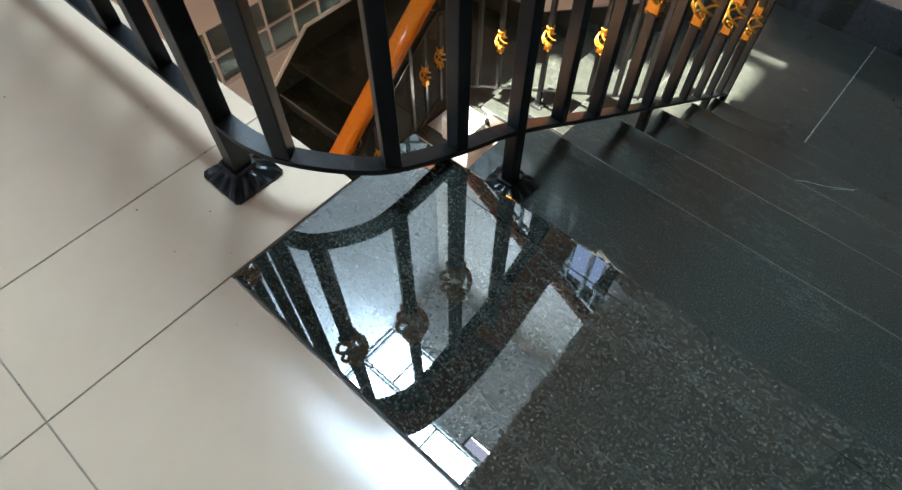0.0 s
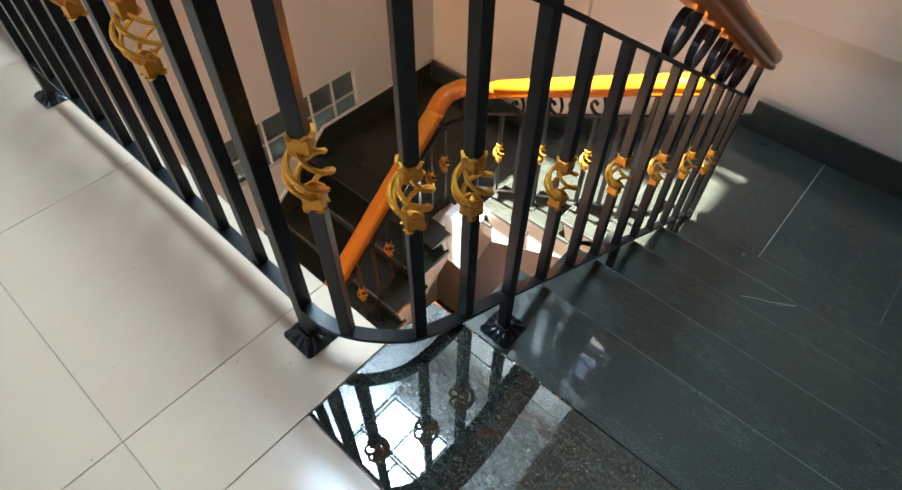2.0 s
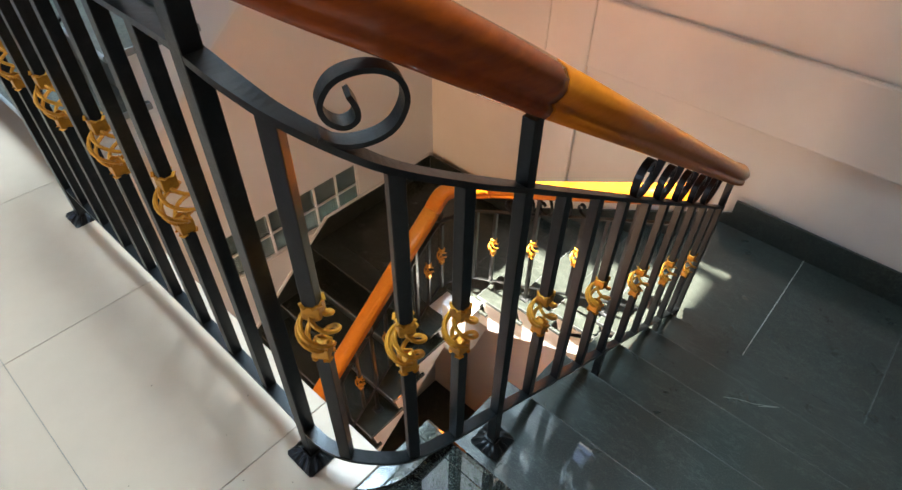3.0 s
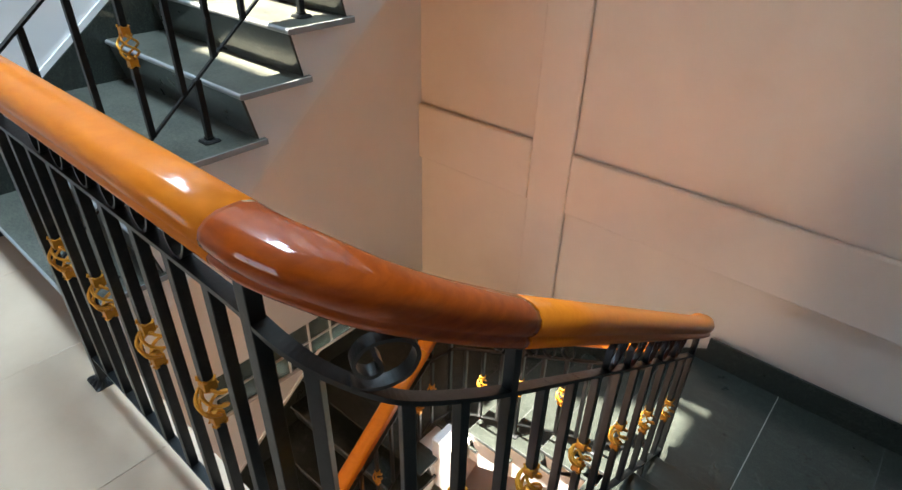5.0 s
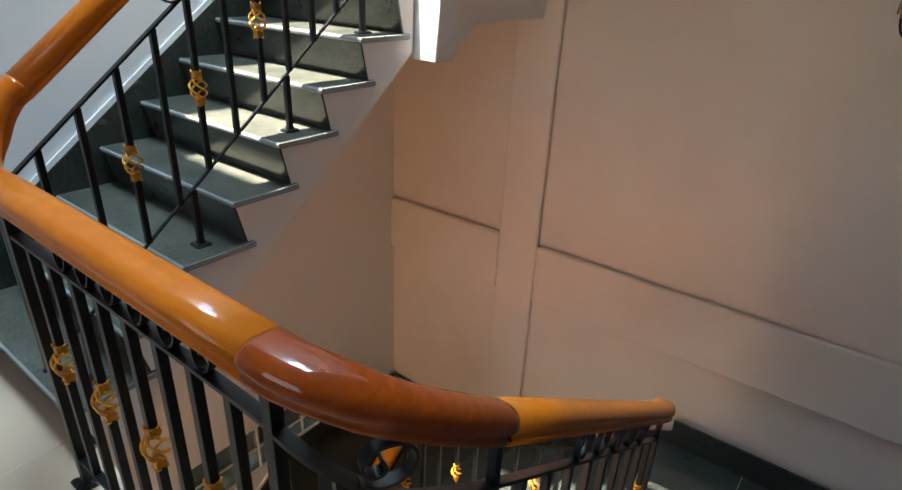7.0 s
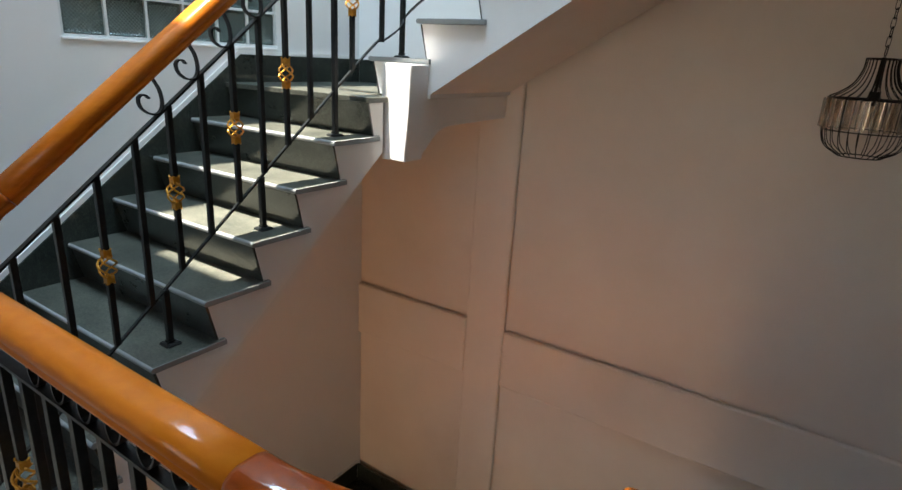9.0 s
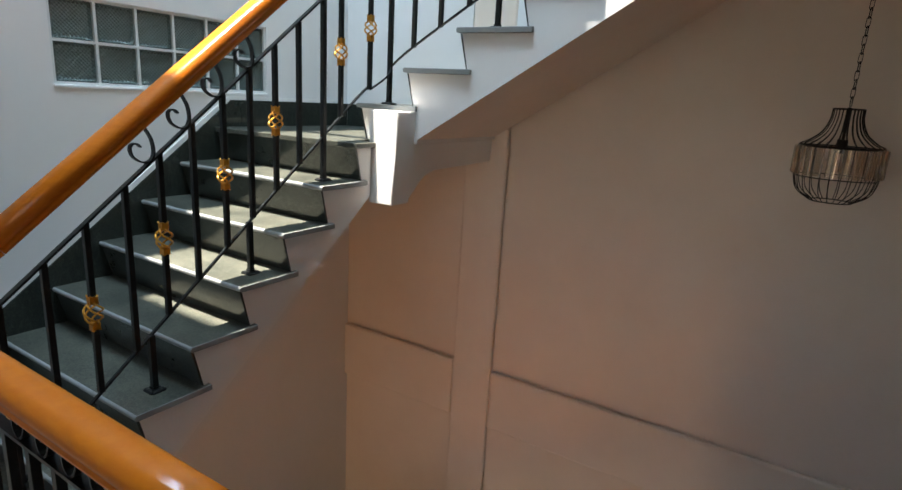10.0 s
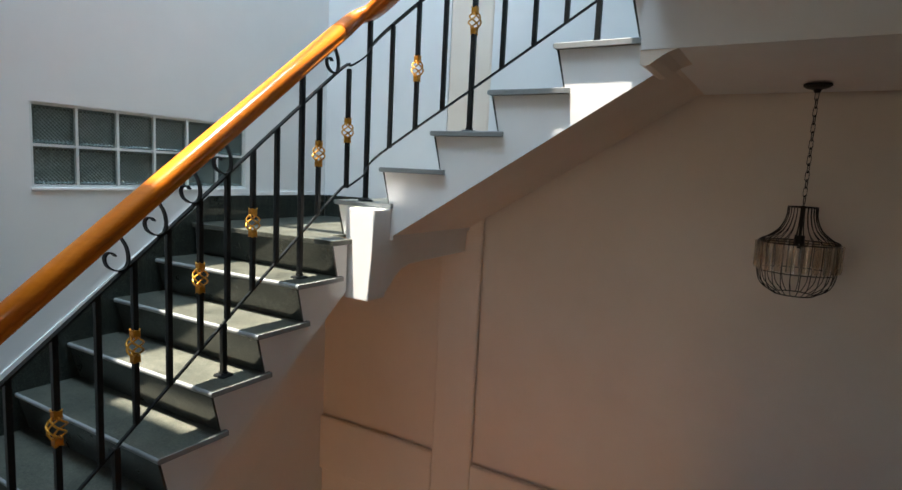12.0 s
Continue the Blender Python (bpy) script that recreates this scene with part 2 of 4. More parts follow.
# ---- plan ----
X_LEFT, X_RIGHT = -2.60, 1.05        # walls beside the stairs
Y_END, Y_BACK = 2.97, -2.7           # wall behind the stairs, wall behind the camera
EDGE_Y = 0.435                       # edge of the landing over the well
C_X, A_X, B_Y = -1.585, -0.262, 2.185  # well sides of the flights
LOW_FLOOR = -3.23
BASE, ROOF = -2 * RISE - 0.2, 6.5

# wall with the glass-block windows
WIN_Y0, WIN_Y1, WIN_Z0, WIN_Z1 = 1.145, 2.285, 1.588, 1.957
LOW_DZ, LOW_DY = -3.33, -0.07
bm = bmesh.new()
w0, w1 = WIN_Y0 + LOW_DY, WIN_Y1 + LOW_DY
za, zb, zc, zd = WIN_Z0 + LOW_DZ, WIN_Z1 + LOW_DZ, WIN_Z0, WIN_Z1
for b in ((Y_BACK - 0.15, Y_END + 0.2, BASE, za), (Y_BACK - 0.15, w0, za, zb), (w1, Y_END + 0.2, za, zb), (Y_BACK - 0.15, Y_END + 0.2, zb, zc),
          (Y_BACK - 0.15, WIN_Y0, zc, zd), (WIN_Y1, Y_END + 0.2, zc, zd), (Y_BACK - 0.15, Y_END + 0.2, zd, ROOF)):
    box(bm, X_LEFT - 0.15, X_LEFT, *b)
structure("wall_west", bm, WALL, "cream painted plaster wall beside the stairs", "wall")
# East and south walls stay out of view; their dark colour limits bounce.
structure("wall_east", boxes((X_RIGHT, X_RIGHT + 0.15, Y_BACK - 0.15, Y_END + 0.2, BASE, ROOF)), WALL_UNSEEN, "unseen plaster wall coloured dark brown-beige to cut bounced light", "wall")
structure("wall_south", boxes(*[(a, b, Y_BACK - 0.15, Y_BACK, c, d) for a, b, c, d in ((X_LEFT, X_RIGHT, BASE, -2.8), (X_LEFT, -2.15, -2.8, -1.1), (-0.05, X_RIGHT, -2.8, -1.1), (X_LEFT, X_RIGHT, -1.1, 0.9), (X_LEFT, -1.95, 0.9, 2.4), (0.35, X_RIGHT, 0.9, 2.4), (X_LEFT, X_RIGHT, 2.4, ROOF))]), WALL_UNSEEN, "unseen plaster wall coloured dark brown-beige to cut bounced light", "wall")
# Unseen opening, added to hold the fill behind the landing.
win = structure("window_5", boxes((-1.95, 0.35, Y_BACK - 0.1, Y_BACK - 0.06, 0.9, 0.95), (-1.95, 0.35, Y_BACK - 0.1, Y_BACK - 0.06, 2.35, 2.4), (-1.95, -1.9, Y_BACK - 0.1, Y_BACK - 0.06, 0.95, 2.35), (0.3, 0.35, Y_BACK - 0.1, Y_BACK - 0.06, 0.95, 2.35)), WHITE, "unseen window added behind the landing for fill light", "window")
for x in (-1.2, -0.4):
    part("mullion", boxes((x - 0.025, x + 0.025, Y_BACK - 0.099, Y_BACK - 0.061, 0.95, 2.35)), WHITE, win)
# Unseen opening, added for the warm fill from below.
win = structure("window_6", boxes((-2.15, -0.05, Y_BACK - 0.1, Y_BACK - 0.06, -2.8, -2.75), (-2.15, -0.05, Y_BACK - 0.1, Y_BACK - 0.06, -1.15, -1.1), (-2.15, -2.1, Y_BACK - 0.1, Y_BACK - 0.06, -2.75, -1.15), (-0.1, -0.05, Y_BACK - 0.1, Y_BACK - 0.06, -2.75, -1.15)), WHITE, "unseen window added to the storey below for warm fill", "window")
part("mullion", boxes((-1.125, -1.075, Y_BACK - 0.099, Y_BACK - 0.061, -2.75, -1.15)), WHITE, win)
NX0, NX1, NZ0, NZ1 = -1.0, -0.5, 3.6, 4.45     # stair window
bm = boxes(*[(x0, x1, Y_END + 0.038, Y_END + 0.2, z0, z1) for x0, x1, z0, z1 in ((X_LEFT, X_RIGHT, BASE, NZ0), (X_LEFT, NX0, NZ0, NZ1), (NX1, X_RIGHT, NZ0, NZ1), (X_LEFT, X_RIGHT, NZ1, ROOF))])
wall_n = structure("wall_north", bm, WALL_BOUNCE, "plaster wall with shallow recessed panels, warm bounced light in its beige", "wall")
for b in ((-1.629, -1.344, -3.2, 3.4), (-2.599, -1.629, -0.477, -0.066), (-1.344, 0.80, -0.477, -0.075), (0.80, 1.049, -3.2, 3.4)):
    part("raised_frame", boxes((b[0], b[1], Y_END, Y_END + 0.0375, b[2], b[3]), bevel=0.014), WALL_BOUNCE, wall_n)
# Flush infill behind the flights: same wall without the warm bounce in its colour.
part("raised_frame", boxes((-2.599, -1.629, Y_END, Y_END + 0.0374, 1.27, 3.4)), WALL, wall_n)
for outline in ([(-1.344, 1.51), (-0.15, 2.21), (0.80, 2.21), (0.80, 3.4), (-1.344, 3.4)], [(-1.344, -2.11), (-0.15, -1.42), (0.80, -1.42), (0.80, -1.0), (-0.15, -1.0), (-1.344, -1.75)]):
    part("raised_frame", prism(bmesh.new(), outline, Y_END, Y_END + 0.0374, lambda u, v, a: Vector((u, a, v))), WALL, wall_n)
win = structure("window_4", boxes((NX0, NX1, Y_END + 0.08, Y_END + 0.13, NZ0, NZ0 + 0.04), (NX0, NX1, Y_END + 0.08, Y_END + 0.13, NZ1 - 0.04, NZ1),
                (NX0, NX0 + 0.04, Y_END + 0.08, Y_END + 0.13, NZ0 + 0.04, NZ1 - 0.04), (NX1 - 0.04, NX1, Y_END + 0.08, Y_END + 0.13, NZ0 + 0.04, NZ1 - 0.04)), IRON, "stair window with dark metal frame", "window")
part("mullion", boxes((-0.77, -0.73, Y_END + 0.085, Y_END + 0.125, NZ0 + 0.04, NZ1 - 0.04)), IRON, win)

structure("backdrop", boxes((X_LEFT - 1.6, X_LEFT - 1.5, -1.5, 5.0, -8, 5.0)), RENDERED, "dim grey rendered wall outside the glass blocks", "backdrop")

# roof with the skylight
SKY = (-2.59, -0.67, 0.46, 1.54)
SKY_2 = (-2.57, -1.62, 1.57, 2.13)
SKY_3 = (-0.96, -0.54, 1.57, 1.75)
Z_CEIL = (ROOF - 0.2, ROOF)
structure("ceiling", boxes((X_LEFT, X_RIGHT, Y_BACK, SKY[2], *Z_CEIL), (X_LEFT, SKY[0], SKY[2], SKY[3], *Z_CEIL), (SKY[1], X_RIGHT, SKY[2], SKY[3], *Z_CEIL),
                           (X_LEFT, X_RIGHT, SKY[3], SKY_2[2], *Z_CEIL), (X_LEFT, SKY_2[0], SKY_2[2], SKY_2[3], *Z_CEIL), (SKY_2[1], SKY_3[0], SKY_2[2], SKY_2[3], *Z_CEIL),
                           (SKY_3[0], SKY_3[1], SKY_3[3], SKY_2[3], *Z_CEIL), (SKY_3[1], X_RIGHT, SKY_2[2], SKY_2[3], *Z_CEIL),
                           (X_LEFT, X_RIGHT, SKY_2[3], Y_END + 0.02, *Z_CEIL)), WHITE, "white plaster ceiling round three skylights", "ceiling")


def skylight(name, x0, x1, y0, y1, bars):
    za, zb = ROOF - 0.14, ROOF - 0.06
    w = structure(name, boxes((x0, x1, y0, y0 + 0.02, za, zb), (x0, x1, y1 - 0.02, y1, za, zb), (x0, x0 + 0.02, y0 + 0.02, y1 - 0.02, za, zb), (x1 - 0.02, x1, y0 + 0.02, y1 - 0.02, za, zb)), IRON, "skylight with dark metal glazing bars", "skylight")
    for i in range(1, bars + 1):
        x = x0 + (x1 - x0) * i / (bars + 1)
        part("glazing_bar", boxes((x - 0.012, x + 0.012, y0 + 0.02, y1 - 0.02, za + 0.01, zb - 0.01)), IRON, w)
skylight("window_1", *SKY, 2)
skylight("window_7", *SKY_2, 1)
skylight("window_8", *SKY_3, 0)

# floors
def landing_floor(z, name, label):
    ob = structure(name, boxes((X_LEFT, A_X - 0.021, Y_BACK, EDGE_Y, z - 0.2, z - 0.012), (A_X - 0.021, X_RIGHT, Y_BACK, 0.50, z - 0.2, z - 0.012)), WHITE, label, "floor")
    return ob
floor = landing_floor(0, "floor", "concrete landing slab laid with large cream tiles")
landing_floor(RISE, "floor_1", "landing slab of the storey above")
landing_floor(LOW_FLOOR, "floor_2", "landing slab of the storey below")
structure("ground", boxes((X_LEFT, X_RIGHT, Y_BACK, Y_END, BASE, BASE + 0.2)), TILE, "pale tiled floor at the foot of the stairs", "floor")
structure("grout", boxes((X_LEFT + 0.002, A_X - 0.023, Y_BACK + 0.002, EDGE_Y - 0.004, -0.0118, -0.003)), GROUT, "dark grout between cream floor tiles", "floor")
structure("grout_1", boxes((A_X - 0.023, X_RIGHT - 0.002, Y_BACK + 0.002, 0.2405, -0.0118, -0.003)), GROUT, "dark grout between cream floor tiles", "floor")


# ---- stairs ----
def flight(name, label, place, n, going, width, z0, drop, ends, joined, side_over=0.018, dusty=True, top_nose=True, rise=STEP, clean=False):
    """place(u, w, z): u up the slope from the first nose, w from the well side. n treads, then a landing nose. ends: start and end of the soffit's u."""
    st = thing(name, label, "stairs", place(0, 0, z0), "flights of the stairs")
    off = st.location.copy()
    put = lambda u, w, z: Vector(place(u, w, z)) - off
    gm, em = (GRANITE_DUSTY, EDGE_LIT) if dusty else (GRANITE_CLEAN, EDGE) if clean else (GRANITE_WORN, EDGE)
    k = n + (1 if top_nose else 0)
    rake = 0.05
    # body
    top = [(rake + 0.0125, z0 - rise)]
    for i in range(n):
        top += [(i * going + 0.022, z0 + i * rise - 0.024), ((i + 1) * going + rake + 0.0125, z0 + i * rise - 0.024)]
    if top_nose:
        top += [(n * going + 0.022, z0 + n * rise - 0.026)]
    s = rise / going
    bottom = lambda u: z0 + u * s - drop
    last = top[-1]
    u0, u1, zend = ends
    uz = (zend - (z0 - drop)) / s
    low = [(u1, last[1])] if u1 > last[0] else []
    low += [(u1, zend), (uz, zend)] if uz < u1 else [(u1, bottom(u1))]
    low += [(u0, max(bottom(u0), z0 - rise - 0.1)), (u0, z0 - rise)] if u0 > 0.021 or u0 < 0 else [(0.02, max(bottom(0.02), z0 - rise - 0.3))]
    bm = bmesh.new()
    prism(bm, top + low, 0.0, width, lambda u, v, a: put(u, a, v))
    me = mesh_of(bm, "stringer", WHITE)
    me.materials.append(WALL_BOUNCE)
    # Downward faces get the warm light from below as their colour.
    for p in me.polygons:
        p.material_index = 1 if p.normal.z < -0.3 else 0
    part("stringer", me, None, st, "white plaster side, soffit coloured with warm bounced light")
    # risers and treads
    for i in range(k):
        u, z = i * going, z0 + i * rise
        if i or joined:
            bm = bmesh.new()
            prism(bm, [(u + 0.012, z - 0.0245), (u + 0.032, z - 0.0245), (u + rake + 0.02, z - rise + 0.001), (u + rake, z - rise + 0.001)], 0.001, width - 0.002, lambda a, b, c: put(a, c, b))
            part("riser", bm, GRANITE_WORN, st, "dark granite riser")
        if i < n:
            bm = bmesh.new()
            back = u + going + rake + 0.03
            prof = [(u + 0.006, z - 0.022), (u, z - 0.016), (u, z - 0.006), (u + 0.006, z), (back, z), (back, z - 0.0235), (u + 0.02, z - 0.0235)]
            prism(bm, prof, -side_over, width - 0.002, lambda a, b, c: put(a, c, b))
            bmesh.ops.bevel(bm, geom=[e for e in bm.edges if e.calc_length() > 0.15], offset=0.002, segments=1, affect="EDGES")
            me = mesh_of(bm, "tread", gm)
            me.materials.append(em)
            for p in me.polygons:
                p.material_index = 0 if abs(p.normal.z) > 0.9 else 1
            part("tread", me, None, st, "dark granite tread with a rounded nose")
    return st


GC, GB, GA = 0.218, 0.285, 0.288
C_Y1, B_X1, A_Y1 = 0.386, -1.80, 1.995
C_W, B_W, A_W = C_X - X_LEFT - 0.002, Y_END - B_Y - 0.002, X_RIGHT - A_X - 0.002

flight("stair_flight", "flight of dark granite steps with white plaster side", lambda u, w, z: (C_X - w, C_Y1 + u, z), 7, GC, C_W, STEP, 0.352, (0.0, 7 * GC + 0.12, 1.25), True)
flight("stair_flight", "flight of dark granite steps with pale painted side", lambda u, w, z: (B_X1 + u, B_Y + w, z), 5, GB, B_W, 9 * STEP, 0.383, (0.37, 1.616, 2.1695), True)
flight_a = flight("stair_flight", "flight of worn dark granite steps going down", lambda u, w, z: (A_X + w, A_Y1 - u, z), 5, GA, A_W, -5 * STEP, 0.42, (-0.05, 5 * GA + 0.12, -0.2), True, dusty=False)


bm = bmesh.new()
for pts in (((0.15, 1.60), (0.19, 1.625), (0.24, 1.645), (0.31, 1.69)), ((0.255, 1.645), (0.28, 1.667), (0.305, 1.682))):
    sweep(bm, [Vector((x, y, -4 * STEP + 0.0003)) - flight_a.location for x, y in pts], rect(0.0009, 0.0005))
part("scratch", bm, PALE_GROUT, flight_a, "pale scratches on a tread")


def slab_thing(name, label, parts):
    lo = thing(name, label, "landing", parts[0][1][0::2][:2] + (parts[0][1][4],), "landings of the stairs")
    for pname, b, m, bev in parts:
        x, y, z = lo.location
        part(pname, boxes((b[0] - x, b[1] - x, b[2] - y, b[3] - y, b[4] - z, b[5] - z), bevel=bev), m, lo)
    return lo


# corner landing over flight C
ZC = 8 * STEP
corner = slab_thing("corner_landing", "black granite corner landing on a white plaster slab", [
    ("slab", (X_LEFT + 0.001, -1.612, 2.035, Y_END - 0.001, ZC - 0.15, ZC - 0.025), WHITE, 0),
    ("granite_slab", (X_LEFT + 0.002, C_X + 0.018, C_Y1 + 7 * GC, 2.06, ZC - 0.0245, ZC), GRANITE_DUSTY, 0.003),
    ("granite_slab", (X_LEFT + 0.002, -1.73, 2.062, Y_END - 0.002, ZC - 0.0245, ZC - 0.0004), GRANITE_DUSTY, 0.002)])
x0, y0, z0 = corner.location
bm = bmesh.new()
prism(bm, [(2.14, 1.112), (2.155, 1.118), (2.185, 1.136), (2.225, 1.172), (2.265, 1.21), (2.31, 1.24), (2.38, 1.258), (Y_END - 0.002, 1.27), (Y_END - 0.002, 1.396), (2.14, 1.396)], -1.60, -1.448, lambda u, v, a: Vector((a + (0.06 if a > -1.5 else -0.03) * (v - 1.396) - x0, u - y0, v - z0)))
part("beam", bm, WHITE, corner, "white plaster beam with a haunch")
bm = bmesh.new()
prism(bm, [(-1.604, 1.11), (-1.464, 1.11), (-1.448, 1.33), (-1.438, 9 * STEP - 0.025), (-1.611, 9 * STEP - 0.025)], 2.045, 2.183, lambda u, v, a: Vector((u - x0, a - y0, v - z0)))
bmesh.ops.bevel(bm, geom=[e for e in bm.edges if e.calc_length() > 0.13], offset=0.004, segments=2, affect="EDGES")
part("pier", bm, WHITE, corner, "white plaster pier")

# landing between flights B and A
ZL = -6 * STEP
lower_landing = slab_thing("stair_landing", "dark granite landing with pale joint below the steps", [
    ("granite_slab", (-0.36, 0.118, A_Y1 - 0.02, Y_END - 0.002, ZL - 0.0245, ZL), GRANITE_WORN, 0.001),
    ("granite_slab", (0.122, 0.62, A_Y1 - 0.02, Y_END - 0.002, ZL - 0.0245, ZL - 0.0005), GRANITE_WORN, 0.001),
    ("granite_slab", (0.626, X_RIGHT - 0.002, A_Y1 - 0.02, Y_END - 0.002, ZL - 0.0245, ZL), GRANITE_WORN, 0.001),
    ("joint", (0.1188, 0.1212, 2.2, Y_END - 0.003, ZL - 0.02, ZL - 0.0015), PALE_GROUT, 0),
    ("joint", (0.6201, 0.6259, 2.0, Y_END - 0.003, ZL - 0.02, ZL - 0.003), EDGE, 0),
    ("slab", (-0.247, X_RIGHT - 0.002, 1.9, Y_END - 0.002, ZL - 0.28, ZL - 0.025), WHITE, 0)])
bm = bmesh.new()
prism(bm, [(-0.246, -0.281), (-0.246, -0.325), (-0.232, -0.332), (-0.215, -0.328), (-0.19, -0.31), (-0.16, -0.292), (-0.127, -0.281)], 1.901, 2.184, lambda u, v, a: Vector((u, a, ZL + v)) - lower_landing.location)
# The haunch takes the soffit's colour, warm bounce included.
part("haunch", bm, WALL_BOUNCE, lower_landing, "rounded plaster haunch under the slab")
copy_thing(lower_landing, Matrix.Translation(lower_landing.location + Vector((0, 0, RISE))))

# granite edge of our landing
edge_slab = slab_thing("granite_threshold", "polished black granite slab at the head of the steps", [
    ("granite_slab", (-0.281, X_RIGHT - 0.002, 0.2435, 0.515, -0.0115, 0.0), GRANITE, 0.0015)])
bm = bmesh.new()
prism(bm, [(0.5155, -0.024), (0.549, -0.024), (0.555, -0.018), (0.555, -0.006), (0.549, -0.0003), (0.5155, -0.0003)], A_X - 0.019, X_RIGHT - 0.002,
      lambda u, v, a: Vector((a, u, v)) - edge_slab.location)
part("nosing", bm, GRANITE, edge_slab)
part("riser", boxes((A_X + 0.004 - edge_slab.location.x, X_RIGHT - 0.002 - edge_slab.location.x, 0.5155 - edge_slab.location.y, 0.535 - edge_slab.location.y, -STEP - edge_slab.location.z, -0.025 - edge_slab.location.z)), GRANITE_WORN, edge_slab)

# flights of the storey below: lower steps, nearer to the well's middle
LOW_C_X, LOW_B_Y, LOW_RISE = -1.42, 2.00, 0.13
LOW_GC, LOW_GB = 0.208, 0.252
LOW_ZC = ZL - 6 * LOW_RISE                        # corner landing
LOW_C_Y1, LOW_B_X1 = 1.78 - 7 * LOW_GC, -1.517
LOW_Z0 = LOW_ZC - 7 * STEP
low_flight_c = flight("stair_flight", "flight of dark granite steps with white plaster side", lambda u, w, z: (LOW_C_X - w, LOW_C_Y1 + u, z), 7, LOW_GC, LOW_C_X - X_LEFT - 0.002, LOW_Z0, 0.352, (0.0, 7 * LOW_GC + 0.12, LOW_ZC - 0.15), True, dusty=False, clean=True)
low_flight_b = flight("stair_flight", "flight of dark granite steps with white plaster side", lambda u, w, z: (LOW_B_X1 + u, LOW_B_Y + w, z), 5, LOW_GB, Y_END - LOW_B_Y - 0.002, LOW_ZC + LOW_RISE, 0.33, (0.34, 5 * LOW_GB + 0.02, ZL - 0.281), True, dusty=False, rise=LOW_RISE, clean=True)
SQUEEZE = Matrix.Diagonal((1.167, 1.198, 1.0, 1.0))
low_corner = copy_thing(corner, Matrix.Translation((X_LEFT + 0.001, 1.85, LOW_ZC - 0.15)) @ SQUEEZE)
for o in low_corner.children:
    if o.name.startswith("granite_slab"):
        o.material_slots[0].link, o.material_slots[0].material = "OBJECT", GRANITE_CLEAN
for ob in (low_flight_c, low_flight_b, low_corner):
    copy_thing(ob, Matrix.Translation((0, 0, -3.2)) @ Matrix.Translation(ob.location) @ (SQUEEZE if ob is low_corner else Matrix()))
copy_thing(flight_a, Matrix.Translation(flight_a.location + Vector((0, 0, RISE))))
copy_thing(flight_a, Matrix.Translation(flight_a.location - Vector((0, 0, RISE))))

# skirting
def skirting(name, outline, a0, a1, place):
    bm = bmesh.new()
    prism(bm, outline, a0, a1, place)
    return structure(name, bm, GRANITE_WORN, "black granite skirting along the stair wall", "baseboard")


def skirts(i, zc, y1, gc, y_top, b_x1, gb, rb, b_rise):
    """zc: corner landing; y1, gc: first nose and going of the flight beside the wall; b_x1, gb, b_rise: of the flight along the end wall, up to the landing rb."""
    nose = lambda y: zc + (y - y_top) * STEP / gc
    foot_z = zc - 8 * STEP
    out = [(0.30, foot_z + 0.001), (y1 + 0.1, foot_z + 0.002), (y_top + 0.04, zc - STEP), (y_top + 0.09, zc + 0.0005), (Y_END - 0.014, zc + 0.0005), (Y_END - 0.014, zc + 0.145), (y_top + 0.11, zc + 0.145), (0.30, nose(0.30) + 0.13)]
    skirting("baseboard_%d" % (3 * i + 1), out, X_LEFT + 0.0005, X_LEFT + 0.016, lambda u, v, a: Vector((a, u, v)))
    bm = bmesh.new()
    prism(bm, [(0.30, nose(0.30) + 0.131), (y_top + 0.11, zc + 0.146), (Y_END - 0.014, zc + 0.146), (Y_END - 0.014, zc + 0.168), (y_top + 0.10, zc + 0.168), (0.30, nose(0.30) + 0.16)], X_LEFT + 0.0005, X_LEFT + 0.010, lambda u, v, a: Vector((a, u, v)))
    structure("trim_%d" % (i + 1), bm, WHITE, "white bead along the top of the skirting", "trim")
    nb = lambda x: zc + b_rise + (x - b_x1) * b_rise / gb
    x9 = b_x1 + 5 * gb
    out = [(X_LEFT + 0.017, zc + 0.0005), (b_x1 + 0.1, zc + 0.0005), (x9 - 0.075, nb(x9 - 0.075) - b_rise - 0.05), (x9 + 0.005, rb), (x9 + 0.005, nb(x9 - 0.095) + 0.16), (b_x1 - 0.09, zc + 0.145), (X_LEFT + 0.017, zc + 0.145)]
    skirting("baseboard_%d" % (3 * i + 2), out, Y_END - 0.013, Y_END - 0.0005, lambda u, v, a: Vector((u, a, v)))
skirts(0, ZC, C_Y1, GC, C_Y1 + 7 * GC, B_X1, GB, 14 * STEP, STEP)
skirts(1, LOW_ZC, LOW_C_Y1, LOW_GC, 1.78, LOW_B_X1, LOW_GB, ZL, LOW_RISE)
skirting("baseboard_3", [(-0.30, ZL + 0.0005), (X_RIGHT - 0.002, ZL + 0.0005), (X_RIGHT - 0.002, ZL + 0.17), (-0.30, ZL + 0.17)], Y_END - 0.0135, Y_END - 0.0005, lambda u, v, a: Vector((u, a, v)))

